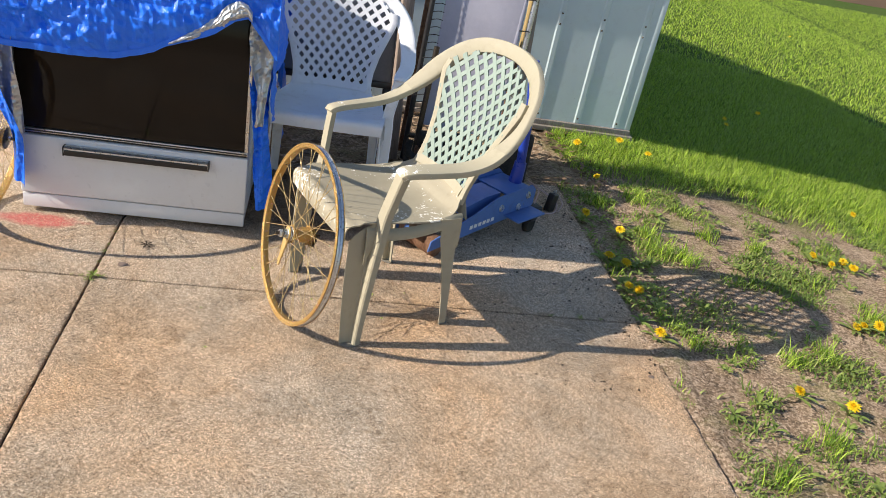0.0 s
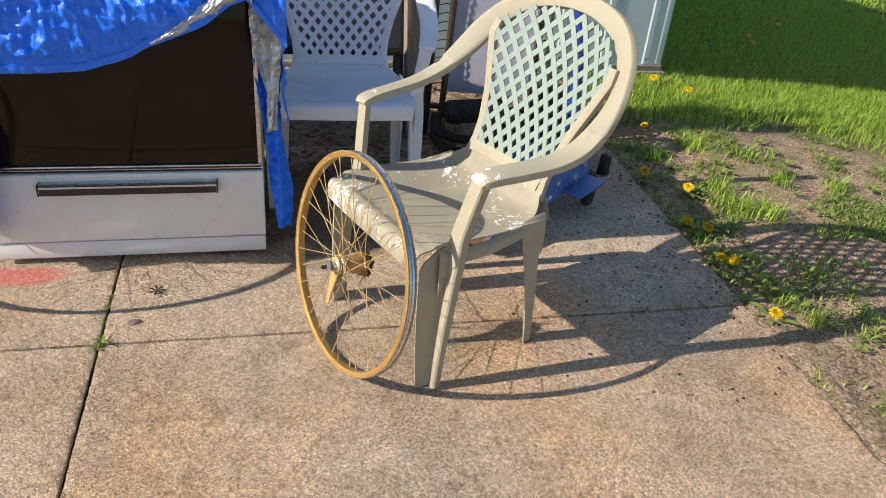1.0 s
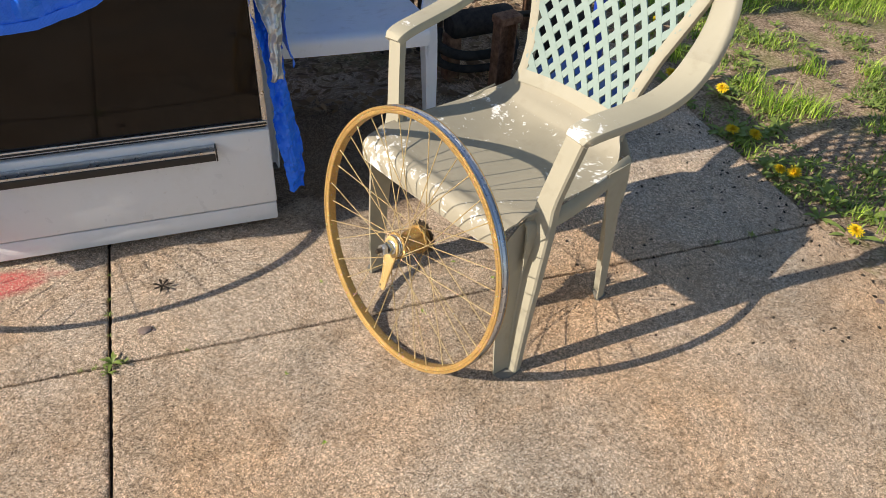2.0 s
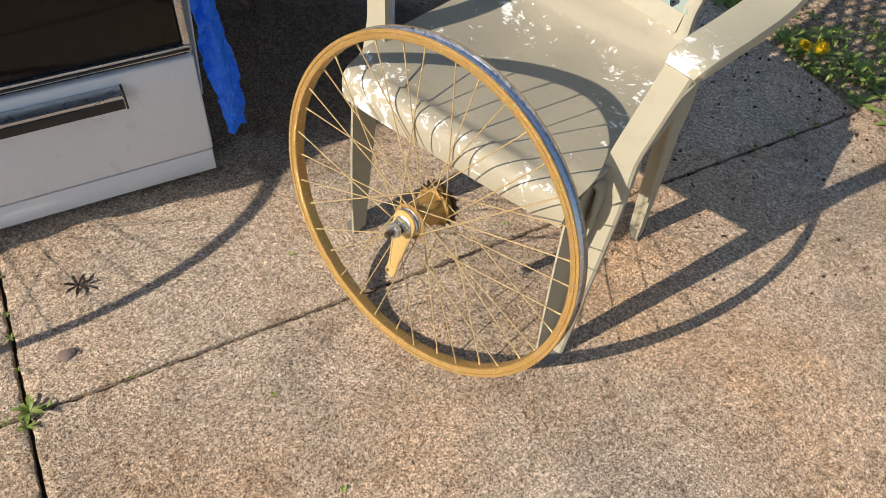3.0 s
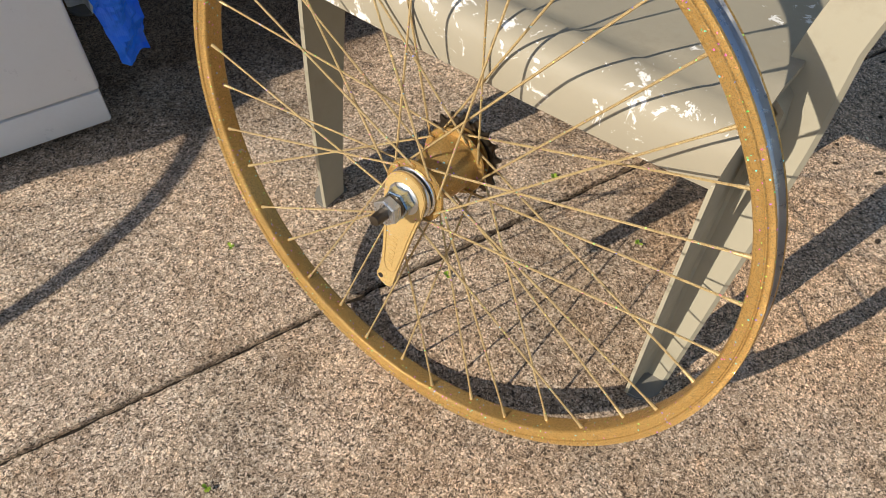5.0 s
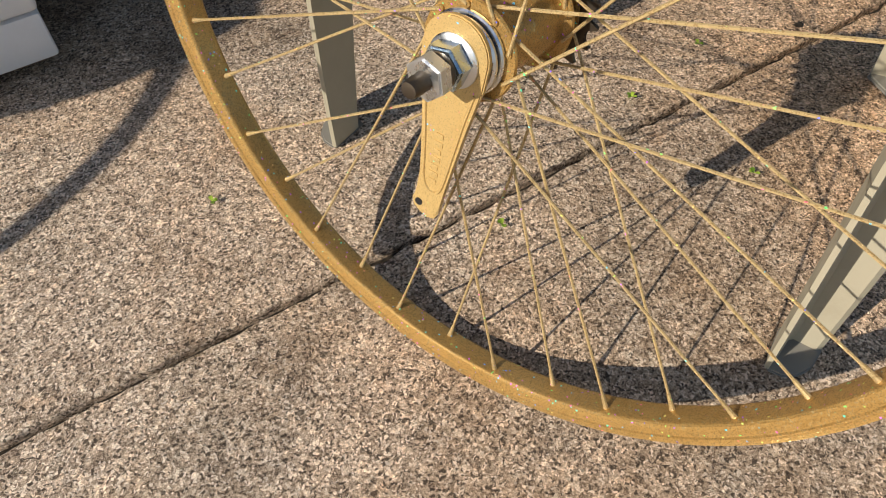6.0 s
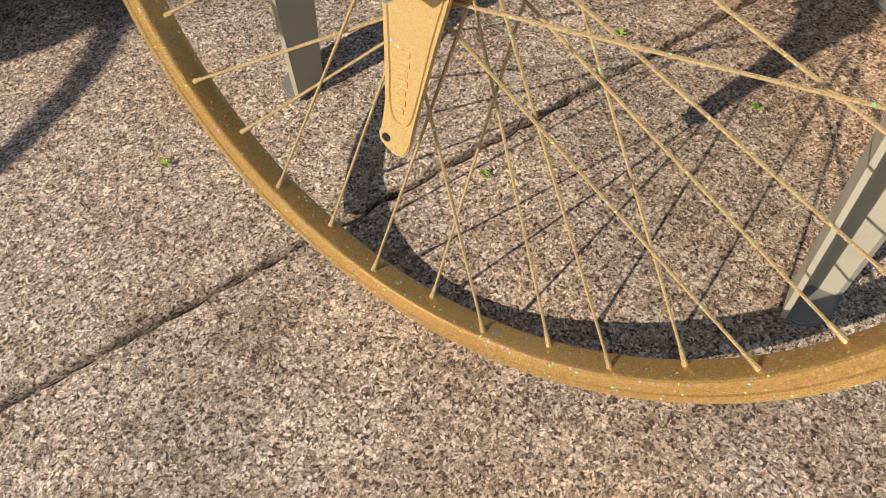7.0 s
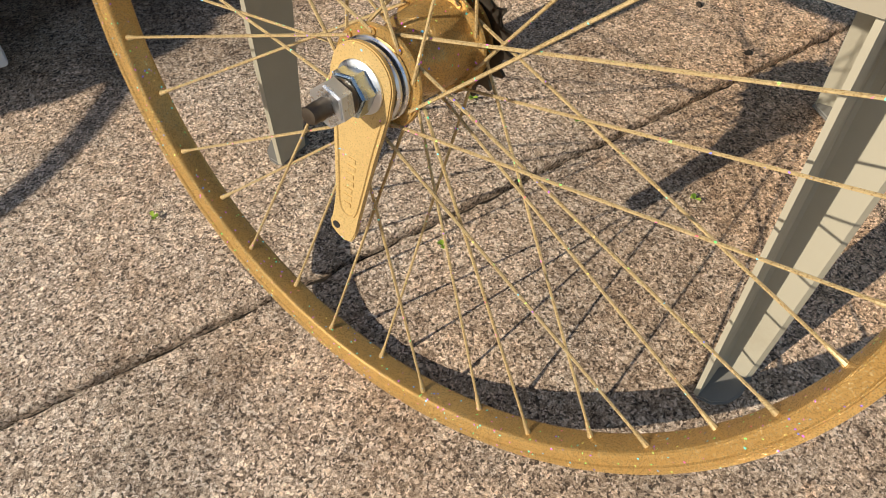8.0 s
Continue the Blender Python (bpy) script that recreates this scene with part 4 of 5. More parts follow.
# ---- the floor jack ----
def floor_jack():
    """Stands on the slab; its long axis is local x, saddle at the low end."""
    j = thing("floor_jack", "blue trolley floor jack with rusty front roller", "jack", pose(1.34, 0.62, 0, 0, 0, 40) @ Matrix.Diagonal((1.1, 1.1, 1.32, 1)))
    for s in (-1, 1):
        bm = bmesh.new()
        y0, y1 = (s * 0.082, s * 0.088) if s > 0 else (s * 0.088, s * 0.082)
        ring = [(-0.33, 0.028), (0.02, 0.05), (0.2, 0.055), (0.26, 0.075), (0.26, 0.13), (0.23, 0.15), (0.02, 0.14), (-0.1, 0.105), (-0.32, 0.06)]
        prism(bm, ring, y0, y1, 0.001)
        placed(bm, Matrix.Rotation(radians(90), 4, "X") @ Matrix.Diagonal((1, 1, -1, 1)))
        side = part("side_plate", bm, JACK_BLUE, j)
        for x, z in ((0.21, 0.118), (0.05, 0.1), (0.16, 0.085)):
            bm = bmesh.new()
            lathe(bm, [(0.0, 0.0), (0.013, 0.0), (0.013, 0.003), (0.009, 0.0035), (0.009, 0.009), (0.0, 0.0095)], 8)
            placed(bm, Matrix.Translation((x, s * 0.088, z)) @ Matrix.Rotation(radians(-90 * s), 4, "X"))
            part("bolt", bm, STEEL, side)
        bm = bmesh.new()
        block(bm, (0.08, min(s * 0.089, s * 0.16), 0.066), (0.25, max(s * 0.089, s * 0.16), 0.072), 0.001)
        part("wing_plate", bm, JACK_BLUE, side)
        # rear caster
        bm = bmesh.new()
        lathe(bm, [(0.0, -0.013), (0.026, -0.013), (0.029, -0.009), (0.029, 0.009), (0.026, 0.013), (0.0, 0.013)], 24)
        placed(bm, Matrix.Translation((0.205, s * 0.126, 0.0292)) @ Matrix.Rotation(radians(90), 4, "X"))
        part("caster", bm, RUBBER, j, "black caster")
        bm = bmesh.new()
        block(bm, (0.185, s * 0.126 - 0.02, 0.045), (0.225, s * 0.126 + 0.02, 0.066), 0.002)
        part("fork", bm, BLACK, j)
        # printed marks along the side, unreadable
        for k in range(6):
            bm = bmesh.new()
            block(bm, (-0.12 + 0.024 * k, min(s * 0.0882, s * 0.0888), 0.058 + 0.001 * k), (-0.103 + 0.024 * k, max(s * 0.0882, s * 0.0888), 0.071 + 0.001 * k), 0.0002)
            part("print_bar", bm, ENAMEL, side)
    bm = bmesh.new()
    block(bm, (0.1, -0.081, 0.127), (0.25, 0.081, 0.133), 0.001)
    part("deck_plate", bm, JACK_BLUE, j)
    bm = bmesh.new()
    loft(bm, [[(x, -w, z), (x, w, z), (x, w, z + h), (x, -w, z + h)] for x, w, z, h in ((-0.34, 0.03, 0.055, 0.018), (-0.22, 0.04, 0.06, 0.035), (0.0, 0.05, 0.085, 0.05), (0.08, 0.05, 0.095, 0.04))])
    part("lift_arm", bm, JACK_BLUE, j, smooth=20)
    bm = bmesh.new()
    lathe(bm, [(0.0, 0.075), (0.02, 0.075), (0.02, 0.085), (0.034, 0.09), (0.034, 0.098), (0.026, 0.098), (0.022, 0.093), (0.0, 0.093)], 24, centre=(-0.32, 0))
    part("saddle", bm, DARK_STEEL, j)
    bm = bmesh.new()
    lathe(bm, [(0.0, -0.085), (0.03, -0.085), (0.034, -0.08), (0.034, 0.08), (0.03, 0.085), (0.0, 0.085)], 28)
    placed(bm, Matrix.Translation((-0.28, 0, 0.034)) @ Matrix.Rotation(radians(90), 4, "X"))
    part("front_roller", bm, RUST, j, "rusted iron front roller")
    bm = bmesh.new()
    tube(bm, [(0.23, 0, 0.1), (0.235, 0, 0.15), (0.24, 0, 0.2)], 0.03, 16, r_end=0.024)
    sock = part("handle_socket", bm, HANDLE_BLUE, j)
    bm = bmesh.new()
    tube(bm, [(0.24, 0, 0.2), (0.23, 0.01, 0.4), (0.215, 0.03, 0.53)], 0.0185, 14)
    part("handle", bm, HANDLE_BLUE, sock, "upright dark blue handle tube")


floor_jack()


def small_block(name, label, cat, lo, hi, m, mat, bevel=0.004):
    t = thing(name, label, cat, m)
    part("body", block(bmesh.new(), lo, hi, bevel, 3), mat, t)
    return t


# dark moulded case behind the jack, adapters and wire by it
small_block("plastic_case", "dark brown moulded plastic case standing on edge", "case", (-0.085, -0.05, 0), (0.085, 0.05, 0.3), pose(1.57, 1.07, 0, 0, 0, 10), RUBBER, 0.02)
t = small_block("power_brick", "black power adapter lying on the slab", "adapter", (-0.045, -0.03, 0), (0.045, 0.03, 0.035), pose(1.665, 0.86, 0.0, 0, 0, 25), BLACK, 0.008)
t = small_block("wall_plug", "black plug adapter standing on end", "adapter", (-0.022, -0.018, 0), (0.022, 0.018, 0.085), pose(1.76, 0.90, 0.0, 0, 12, 40), BLACK, 0.006)
for b in (-0.008, 0.008):
    bm = bmesh.new()
    block(bm, (b - 0.001, -0.003, 0.085), (b + 0.001, 0.003, 0.1), 0.0004)
    part("prong", bm, STEEL, t)
w = thing("loose_wire", "pale pink electrical wire curled over the adapters", "wire")
bm = bmesh.new()
tube(bm, smooth_line([(1.68, 0.88, 0.03), (1.70, 0.93, 0.085), (1.66, 0.98, 0.1), (1.69, 1.02, 0.07), (1.76, 0.99, 0.045), (1.80, 0.93, 0.03), (1.78, 0.87, 0.006), (1.72, 0.85, 0.004)], 8), 0.0035, 8)
part("strand", bm, WIRE, w)
bm = bmesh.new()
tube(bm, smooth_line([(1.76, 0.91, 0.05), (1.80, 0.95, 0.06), (1.83, 0.93, 0.03), (1.80, 0.88, 0.005)], 8), 0.003, 8)
part("strand", bm, WIRE, w)


# ---- things leaning against the shed ----


def folding_cot():
    c = thing("folding_cot", "folded camp bed, lavender canvas laced to dark tubes", "camp bed", pose(1.105, 1.27, 0, -6, 2, -3))
    rows = []
    for z in np.linspace(0.2, 0.98, 30):
        rows.append([V(x, 0.012 * math.sin(x * 8 + 1) + 0.006 * noise.noise(V(x * 5, z * 4, 0)), z) for x in np.linspace(0.05, 0.4, 20)])
    canvas = part("canvas", strip(bmesh.new(), rows, 0.012), FABRIC, c, "taut lavender-grey canvas", 60)
    bm = bmesh.new()
    block(bm, (0.395, -0.012, 0.2), (0.42, 0.012, 0.98), 0.008)
    part("canvas_hem", bm, FABRIC, canvas)
    for x in (-0.01, 0.455):
        bm = bmesh.new()
        tube(bm, [(x, 0, 0.02), (x, 0, 1.0)], 0.0125, 12)
        part("side_tube", bm, BLACK if x < 0 else TRIM, c)
    bm = bmesh.new()
    tube(bm, [(-0.01, 0.0, 0.14), (0.455, 0.0, 0.14)], 0.0125, 12)
    part("cross_tube", bm, DARK_STEEL, c)
    for k in range(21):
        z = 0.24 + 0.035 * k
        bm = bmesh.new()
        tube(bm, smooth_line([(0.052, -0.004, z), (0.03, -0.010, z + 0.003), (0.0, -0.013, z - 0.004), (-0.02, 0.0, z - 0.006), (-0.01, 0.01, z - 0.004)], 4), 0.002, 6)
        part("lacing_hook", bm, BLACK, c)
    for k in range(5):
        z = 0.3 + 0.14 * k
        bm = bmesh.new()
        tube(bm, [(0.41, -0.012, z), (0.45, -0.018, z + 0.005), (0.468, 0, z)], 0.003, 6)
        part("lacing_hook", bm, BLACK, c)


folding_cot()


def plank(name, label, x, y, w, d, h, m_rot, mat, cat="board"):
    t = thing(name, label, cat, pose(x, y, 0, *m_rot))
    bm = bmesh.new()
    block(bm, (-w / 2, -d / 2, 0), (w / 2, d / 2, h), 0.004)
    for v in bm.verts:
        v.co.x += 0.004 * noise.noise(v.co * 3)
    part("plank", bm, mat, t)


plank("wooden_post", "weathered brown timber post leaning against the shed", 1.04, 1.30, 0.055, 0.045, 0.97, (-5, -1, 10), BROWN_WOOD, "post")
plank("grey_board", "weathered grey board leaning against the shed", 1.66, 1.42, 0.05, 0.025, 0.93, (-6, -2, 0), OLD_WOOD)
plank("grey_board", "narrow dark grey board behind the white chair", 1.10, 1.42, 0.03, 0.03, 0.95, (-5, 2, 0), RUST)
t = thing("tool_handle", "ochre wooden tool handle with a worn dark socket", "tool", pose(1.585, 1.40, 0, -5, 2.2, 0))
bm = bmesh.new()
tube(bm, [(0, 0, 0.5), (0, 0, 0.8), (0, 0, 1.0)], 0.0155, 14)
part("shaft", bm, HANDLE_WOOD, t)
bm = bmesh.new()
lathe(bm, [(0.0, 0.0), (0.022, 0.0), (0.022, 0.35), (0.019, 0.58), (0.017, 0.6), (0.0, 0.6)], 16)
part("socket", bm, RUST, t)

t = thing("grey_screen_panel", "grey flat panel in a dark frame leaning behind the chair", "panel", pose(0.93, 1.32, 0, -8, 0, 0))
bm = bmesh.new()
block(bm, (-0.6, -0.012, 0.36), (0.06, 0.012, 0.98), 0.004)
part("sheet", bm, GREY_PANEL, t)
for lo, hi in (((-0.62, -0.02, 0.33), (0.08, 0.02, 0.359)), ((-0.622, -0.02, 0.36), (-0.602, 0.02, 0.98)), ((0.0615, -0.02, 0.3605), (0.081, 0.02, 0.98))):
    part("frame_bar", block(bmesh.new(), lo, hi, 0.003), BLACK, t)
for x in (-0.5, 0.05):
    part("stand", block(bmesh.new(), (x - 0.02, -0.015, 0), (x + 0.02, 0.015, 0.33), 0.004), BLACK, t)

# scrap iron under the cot: a motor drum, pipes and a rusty bracket
t = thing("scrap_motor", "dark rusty motor drum with hoses on the dirt", "scrap metal", pose(1.25, 1.08, 0, 0, 0, 8))
bm = bmesh.new()
lathe(bm, [(0.0, -0.12), (0.04, -0.12), (0.047, -0.11), (0.047, 0.1), (0.04, 0.12), (0.0, 0.12)], 24)
placed(bm, Matrix.Translation((0, 0, 0.2)) @ Matrix.Rotation(radians(90), 4, "Y"))
part("drum", bm, RUBBER, t)
for k, (za, zb) in enumerate(((0.15, 0.08), (0.1, 0.03))):
    bm = bmesh.new()
    tube(bm, smooth_line([(-0.16, 0.0, 0.2), (-0.17, -0.02, za), (-0.1, -0.04, zb + 0.03), (0.0, -0.045, zb + 0.015), (0.12, -0.04, zb + 0.02), (0.14, 0.0, 0.12)], 6), 0.017 - 0.003 * k, 10)
    part("hose", bm, RUBBER, t)
bm = bmesh.new()
block(bm, (-0.13, -0.03, 0), (-0.08, 0.03, 0.17), 0.01)
part("stand", bm, RUST, t)
t = thing("rusty_bracket", "upright rusty brown channel iron bracket", "scrap metal", pose(1.28, 0.93, 0, 0, 0, 15))
bm = bmesh.new()
rows = [[V(-0.035, -0.02, z), V(-0.035, 0.02, z), V(0.035, 0.02, z), V(0.035, -0.02, z)] for z in np.linspace(0, 0.27, 6)]
strip(bm, rows, 0.006)
part("channel", bm, RUST, t)
bm = bmesh.new()
block(bm, (-0.04, -0.03, 0.255), (0.05, 0.03, 0.285), 0.008)
part("cap", bm, RUST, t)
t = thing("drain_pipe", "grey metal pipe standing beside the post", "pipe", pose(1.13, 1.17, 0, -4, 3, 0))
bm = bmesh.new()
tube(bm, [(0, 0, 0), (0, 0, 0.6)], 0.013, 12)
part("tube", bm, DARK_STEEL, t)


# ---- the shed ----
def metal_shed():
    X0, X1, Y0, Y1 = -1.6, 2.553, 2.07, 6.6
    EAVE, PEAK = 1.12, 1.95
    s = thing("metal_shed", "pale blue ribbed sheet-metal garden shed on timber base", "shed")
    bm = bmesh.new()
    block(bm, (X0, Y0, 0.06), (X1, Y0 + 0.02, EAVE), 0.0)
    front = part("wall_panel", bm, SHED, s)
    bm = bmesh.new()
    ym = (Y0 + Y1) / 2
    ring = [(Y0 + 0.021, 0.06), (Y1, 0.06), (Y1, EAVE), (ym, PEAK - 0.02), (Y0 + 0.021, EAVE)]
    prism(bm, ring, X1 - 0.02, X1)
    placed(bm, Matrix(((0, 0, 1, 0), (1, 0, 0, 0), (0, 1, 0, 0), (0, 0, 0, 1))))
    gable = part("gable_wall", bm, SHED, s)
    bm = bmesh.new()
    prism(bm, ring, X0, X0 + 0.02)
    placed(bm, Matrix(((0, 0, 1, 0), (1, 0, 0, 0), (0, 1, 0, 0), (0, 0, 0, 1))))
    part("gable_wall", bm, SHED, s)
    bm = bmesh.new()
    block(bm, (X0 + 0.021, Y1 - 0.02, 0.06), (X1 - 0.021, Y1 - 0.001, EAVE))
    part("wall_panel", bm, SHED, s)
    x = 2.462
    while x > X0 + 0.1:
        bm = bmesh.new()
        loft(bm, [[(x - 0.022, Y0 + 0.001, z), (x - 0.011, Y0 - 0.0055, z), (x + 0.011, Y0 - 0.0055, z), (x + 0.022, Y0 + 0.001, z)] for z in (0.062, EAVE - 0.02)])
        rib = part("rib", bm, SHED, front, smooth=0)
        for z in (0.09, 0.62, 0.68):
            bm = bmesh.new()
            lathe(bm, [(0.0, 0.004), (0.004, 0.003), (0.006, 0.0)], 8)
            placed(bm, Matrix.Translation((x, Y0 - 0.0057, z)) @ Matrix.Rotation(radians(90), 4, "X"))
            part("screw", bm, DARK_STEEL, rib)
        x -= 0.2505
    bm = bmesh.new()
    block(bm, (X1 - 0.03, Y0 - 0.004, 0.062), (X1 + 0.004, Y0 - 0.001, EAVE), 0.001)
    part("corner_trim", bm, SHED, s)
    for y in np.arange(Y0 + 0.25, Y1 - 0.1, 0.25):
        bm = bmesh.new()
        loft(bm, [[(X1 - 0.001, y - 0.026, z), (X1 + 0.012, y - 0.013, z), (X1 + 0.012, y + 0.013, z), (X1 - 0.001, y + 0.026, z)] for z in (0.062, EAVE - 0.02)])
        part("rib", bm, SHED, gable, smooth=0)
    # timber base
    bm = bmesh.new()
    block(bm, (X0 - 0.02, Y0 - 0.045, 0.0), (X1 + 0.02, Y0 + 0.06, 0.03), 0.004)
    part("base_board", bm, OLD_WOOD, s, "weathered grey timber base")
    bm = bmesh.new()
    block(bm, (X0 - 0.01, Y0 - 0.02, 0.031), (X1 + 0.005, Y0 + 0.04, 0.0595), 0.004)
    part("base_board", bm, OLD_WOOD, s)
    bm = bmesh.new()
    block(bm, (X1 - 0.06, Y0 + 0.061, 0.0), (X1 + 0.02, Y1, 0.055), 0.004)
    part("base_board", bm, OLD_WOOD, s)
    # gabled roof with overhang
    for sg in (-1, 1):
        bm = bmesh.new()
        ye = Y0 - 0.06 if sg < 0 else Y1 + 0.06
        ze = EAVE - 0.06 * (PEAK - EAVE) / ((Y1 - Y0) / 2)
        prof = [(ye, ze), (ym, PEAK), (ym, PEAK + 0.025), (ye, ze + 0.025)]
        loft(bm, [[(xx, y, z) for y, z in prof] for xx in (X0 - 0.15, X1 + 0.05)])
        part("roof_panel", bm, SHED, s, smooth=0)


metal_shed()


# ---- ground ----
def fall_z(x, y):
    """The lawn falls away gently from the slabs."""
    k = min(1.0, max(0.0, (y - 0.5) / 0.9))
    return -0.085 * min(9.0, max(0.0, x - 2.5)) * k * k * (3 - 2 * k)


def sheet_ground():
    xs = np.unique(np.r_[np.linspace(-400, -20, 8), np.linspace(-20, -4, 9), np.linspace(-4, 1.84, 24), np.linspace(1.84, 2.2, 37), np.linspace(2.2, 6, 77), np.linspace(6, 20, 15), np.linspace(20, 400, 8)])
    ys = np.unique(np.r_[np.linspace(-400, -20, 8), np.linspace(-20, -2, 9), np.linspace(-2, 5, 120), np.linspace(5, 20, 16), np.linspace(20, 400, 8)])
    bm = bmesh.new()
    g = []
    for y in ys:
        row = []
        for x in xs:
            z = -0.014 + fall_z(x, y)
            if 1.82 < x < 2.1 and y < 1.3:
                lap = 0.9 * noise.noise(V(1.0, y * 3.1, 8)) + 0.6 * noise.noise(V(3.0, y * 11, 2))
                z += 0.017 * max(0.0, 1 - abs(x - 1.93) / (0.1 + 0.035 * lap)) * min(1.0, max(0.0, 0.55 + 1.2 * lap)) + 0.006 * noise.noise(V(x * 20, y * 20, 8)) * (x > 1.87)
            if x > 1.86 or y > 1.2:
                z += 0.012 * noise.noise(V(x * 2, y * 2, 0)) + 0.006 * noise.noise(V(x * 9, y * 9, 1)) if max(abs(x), abs(y)) < 30 else 0
            row.append(bm.verts.new((x, y, z)))
        g.append(row)
    for a, b in zip(g, g[1:]):
        for i in range(len(a) - 1):
            bm.faces.new((a[i], a[i + 1], b[i + 1], b[i]))
    tagged(part("ground", bm, SOIL, None, smooth=60), "bare brown soil turning into mown green lawn", "ground", kind="structure")


sheet_ground()

patio = tagged(new("patio"), "old brown aggregate concrete patio slabs with dirty joints", "patio", kind="structure")


def slab(x0, x1, y0, y1):
    """A slab with slightly ragged, rounded edges."""
    rnd = random.Random(f"{x0:.1f}{y0:.1f}")
    g = 0.0032
    x0, x1, y0, y1 = x0 + g, x1 - g, y0 + g, y1 - g
    n = 220
    loop = []
    for (ax, ay), (bx, by) in (((x0, y0), (x1, y0)), ((x1, y0), (x1, y1)), ((x1, y1), (x0, y1)), ((x0, y1), (x0, y0))):
        for k in range(n):
            t = k / n
            loop.append((ax + (bx - ax) * t, ay + (by - ay) * t))
    cx, cy = (x0 + x1) / 2, (y0 + y1) / 2

    def ring(inset, z, jit):
        out = []
        for x, y in loop:
            j = jit * (noise.noise(V(x * 45, y * 45, 2)) + 0.7 * noise.noise(V(x * 120, y * 120, 5)))
            ix = min(max(x, x0 + inset + j), x1 - inset - j)
            iy = min(max(y, y0 + inset + j), y1 - inset - j)
            out.append((ix, iy, z))
        return out

    bm = bmesh.new()
    loft(bm, [ring(0.0, -0.09, 0.0), ring(0.0, -0.006, 0.002), ring(0.0008, -0.0015, 0.0036), ring(0.002, 0.0, 0.0045), ring(0.02, 0.0, 0.0)])
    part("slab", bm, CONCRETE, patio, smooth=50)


for xa, xb in ((-5.64, -3.76), (-3.76, -1.88), (-1.88, 0.0), (0.0, 1.885)):
    for ya, yb in ((-5.4, -3.6), (-3.6, -1.8), (-1.8, 0.0), (0.0, 1.2)):
        slab(xa, xb, ya, yb)
# dirt bed under the slabs, showing in the joints
bm = bmesh.new()
block(bm, (-5.7, -5.45, -0.1), (1.885, 1.205, -0.011), 0.003)
part("joint_fill", bm, DARK_DIRT, patio, "dark dirt packed in the joints")


# ---- plants and small debris ----
def blades(name, spots, mat, label, category, height, width, parent=None, kind="stuff", lean=0.6, lo_z=-0.02):
    """Bent tapering blades standing at the given spots, in one mesh."""
    rng = np.random.default_rng(len(spots) + 7)
    n = len(spots)
    P = np.asarray(spots, float)
    h = height * rng.uniform(0.45, 1.25, n) * (P[:, 2] if P.shape[1] > 2 else 1)
    a, tilt = rng.uniform(0, math.tau, n), rng.uniform(0.1, lean, n)
    dx, dy = np.cos(a), np.sin(a)
    wx, wy = -dy * width / 2, dx * width / 2
    b = np.c_[P[:, 0], P[:, 1], lo_z + (np.array([fall_z(x, y) for x, y in P[:, :2]]) if parent is None else np.zeros(n))]
    out = []
    for q, k in ((0.0, 1.0), (0.5, 0.8), (1.0, 0.0)):
        c = b + np.c_[dx * h * tilt * q * q, dy * h * tilt * q * q, h * q * (1 - 0.25 * tilt * q) - lo_z * 0.5]
        if k:
            out += [c - np.c_[wx * k, wy * k, 0 * wx], c + np.c_[wx * k, wy * k, 0 * wx]]
        else:
            out.append(c)
    verts = np.stack(out, 1).reshape(-1, 3)
    base = np.arange(n) * 5
    faces = [f for i in base.tolist() for f in ((i, i + 1, i + 3, i + 2), (i + 2, i + 3, i + 4))]
    me = bpy.data.meshes.new(name)
    me.from_pydata(verts.tolist(), [], faces)
    me.materials.append(mat)
    ob = new(name, me)
    if parent is not None:
        ob.parent = parent
        return tagged(ob, kind="stuff")
    return tagged(ob, label, category, kind=kind)


def turf_at(x, y):
    """How fully the turf covers a place: 0 bare soil, 1 lawn."""
    e = y + 0.14 * x + 0.9 * (noise.noise(V(x * 1.6, y * 1.6, 4)) * 0.5 + 0.5) * 0.9
    if y > 1.3 and x < 2.05:
        return 0.0
    return min(1.0, max(0.0, (e - 2.12) / 0.4))


rng = np.random.default_rng(3)
spots = []
for x, y in zip(rng.uniform(1.9, 6.0, 260000), rng.uniform(0.9, 5.5, 260000)):
    if x < 2.6 and y > 2.02:
        continue
    if rng.random() < turf_at(x, y) * (1.0 if y < 3.5 else 0.8):
        spots.append((x, y, 0.55 + 0.75 * (noise.noise(V(x * 1.3, y * 1.3, 9)) * 0.5 + 0.5)))
blades("lawn_grass", spots, GRASS, "mown bright green lawn grass with longer edge tufts", "grass", 0.06, 0.0038, lean=1.3)
spots = []
for x, y in zip(rng.uniform(2.7, 16.0, 170000), rng.uniform(3.0, 18.0, 170000)):
    if x > 6.0 or y > 5.5:
        spots.append((x, y, 1.0))
blades("far_grass", spots, GRASS, "far stretch of the mown green lawn", "grass", 0.05, 0.008, lean=1.3)
# scattered short weeds on the bare soil
spots = []
for x, y in zip(rng.uniform(1.89, 5.0, 150000), rng.uniform(-1.6, 2.0, 150000)):
    d = noise.noise(V(x * 3.1, y * 3.1, 12)) + 0.5 * noise.noise(V(x * 9, y * 9, 3))
    if d > -0.02 and rng.random() < min(1.0, (d + 0.04) * 1.8) and not (x < 2.0 and y > 1.35):
        spots.append((x, y, 0.5 + rng.random() * 0.8))
blades("ground_weeds", spots, WEED, "low patchy weeds and moss on bare soil", "weeds", 0.024, 0.007, lean=1.8)
spots = [p for p in spots if noise.noise(V(p[0] * 4.3, p[1] * 4.3, 31)) > 0.12 and rng.random() < 0.5]
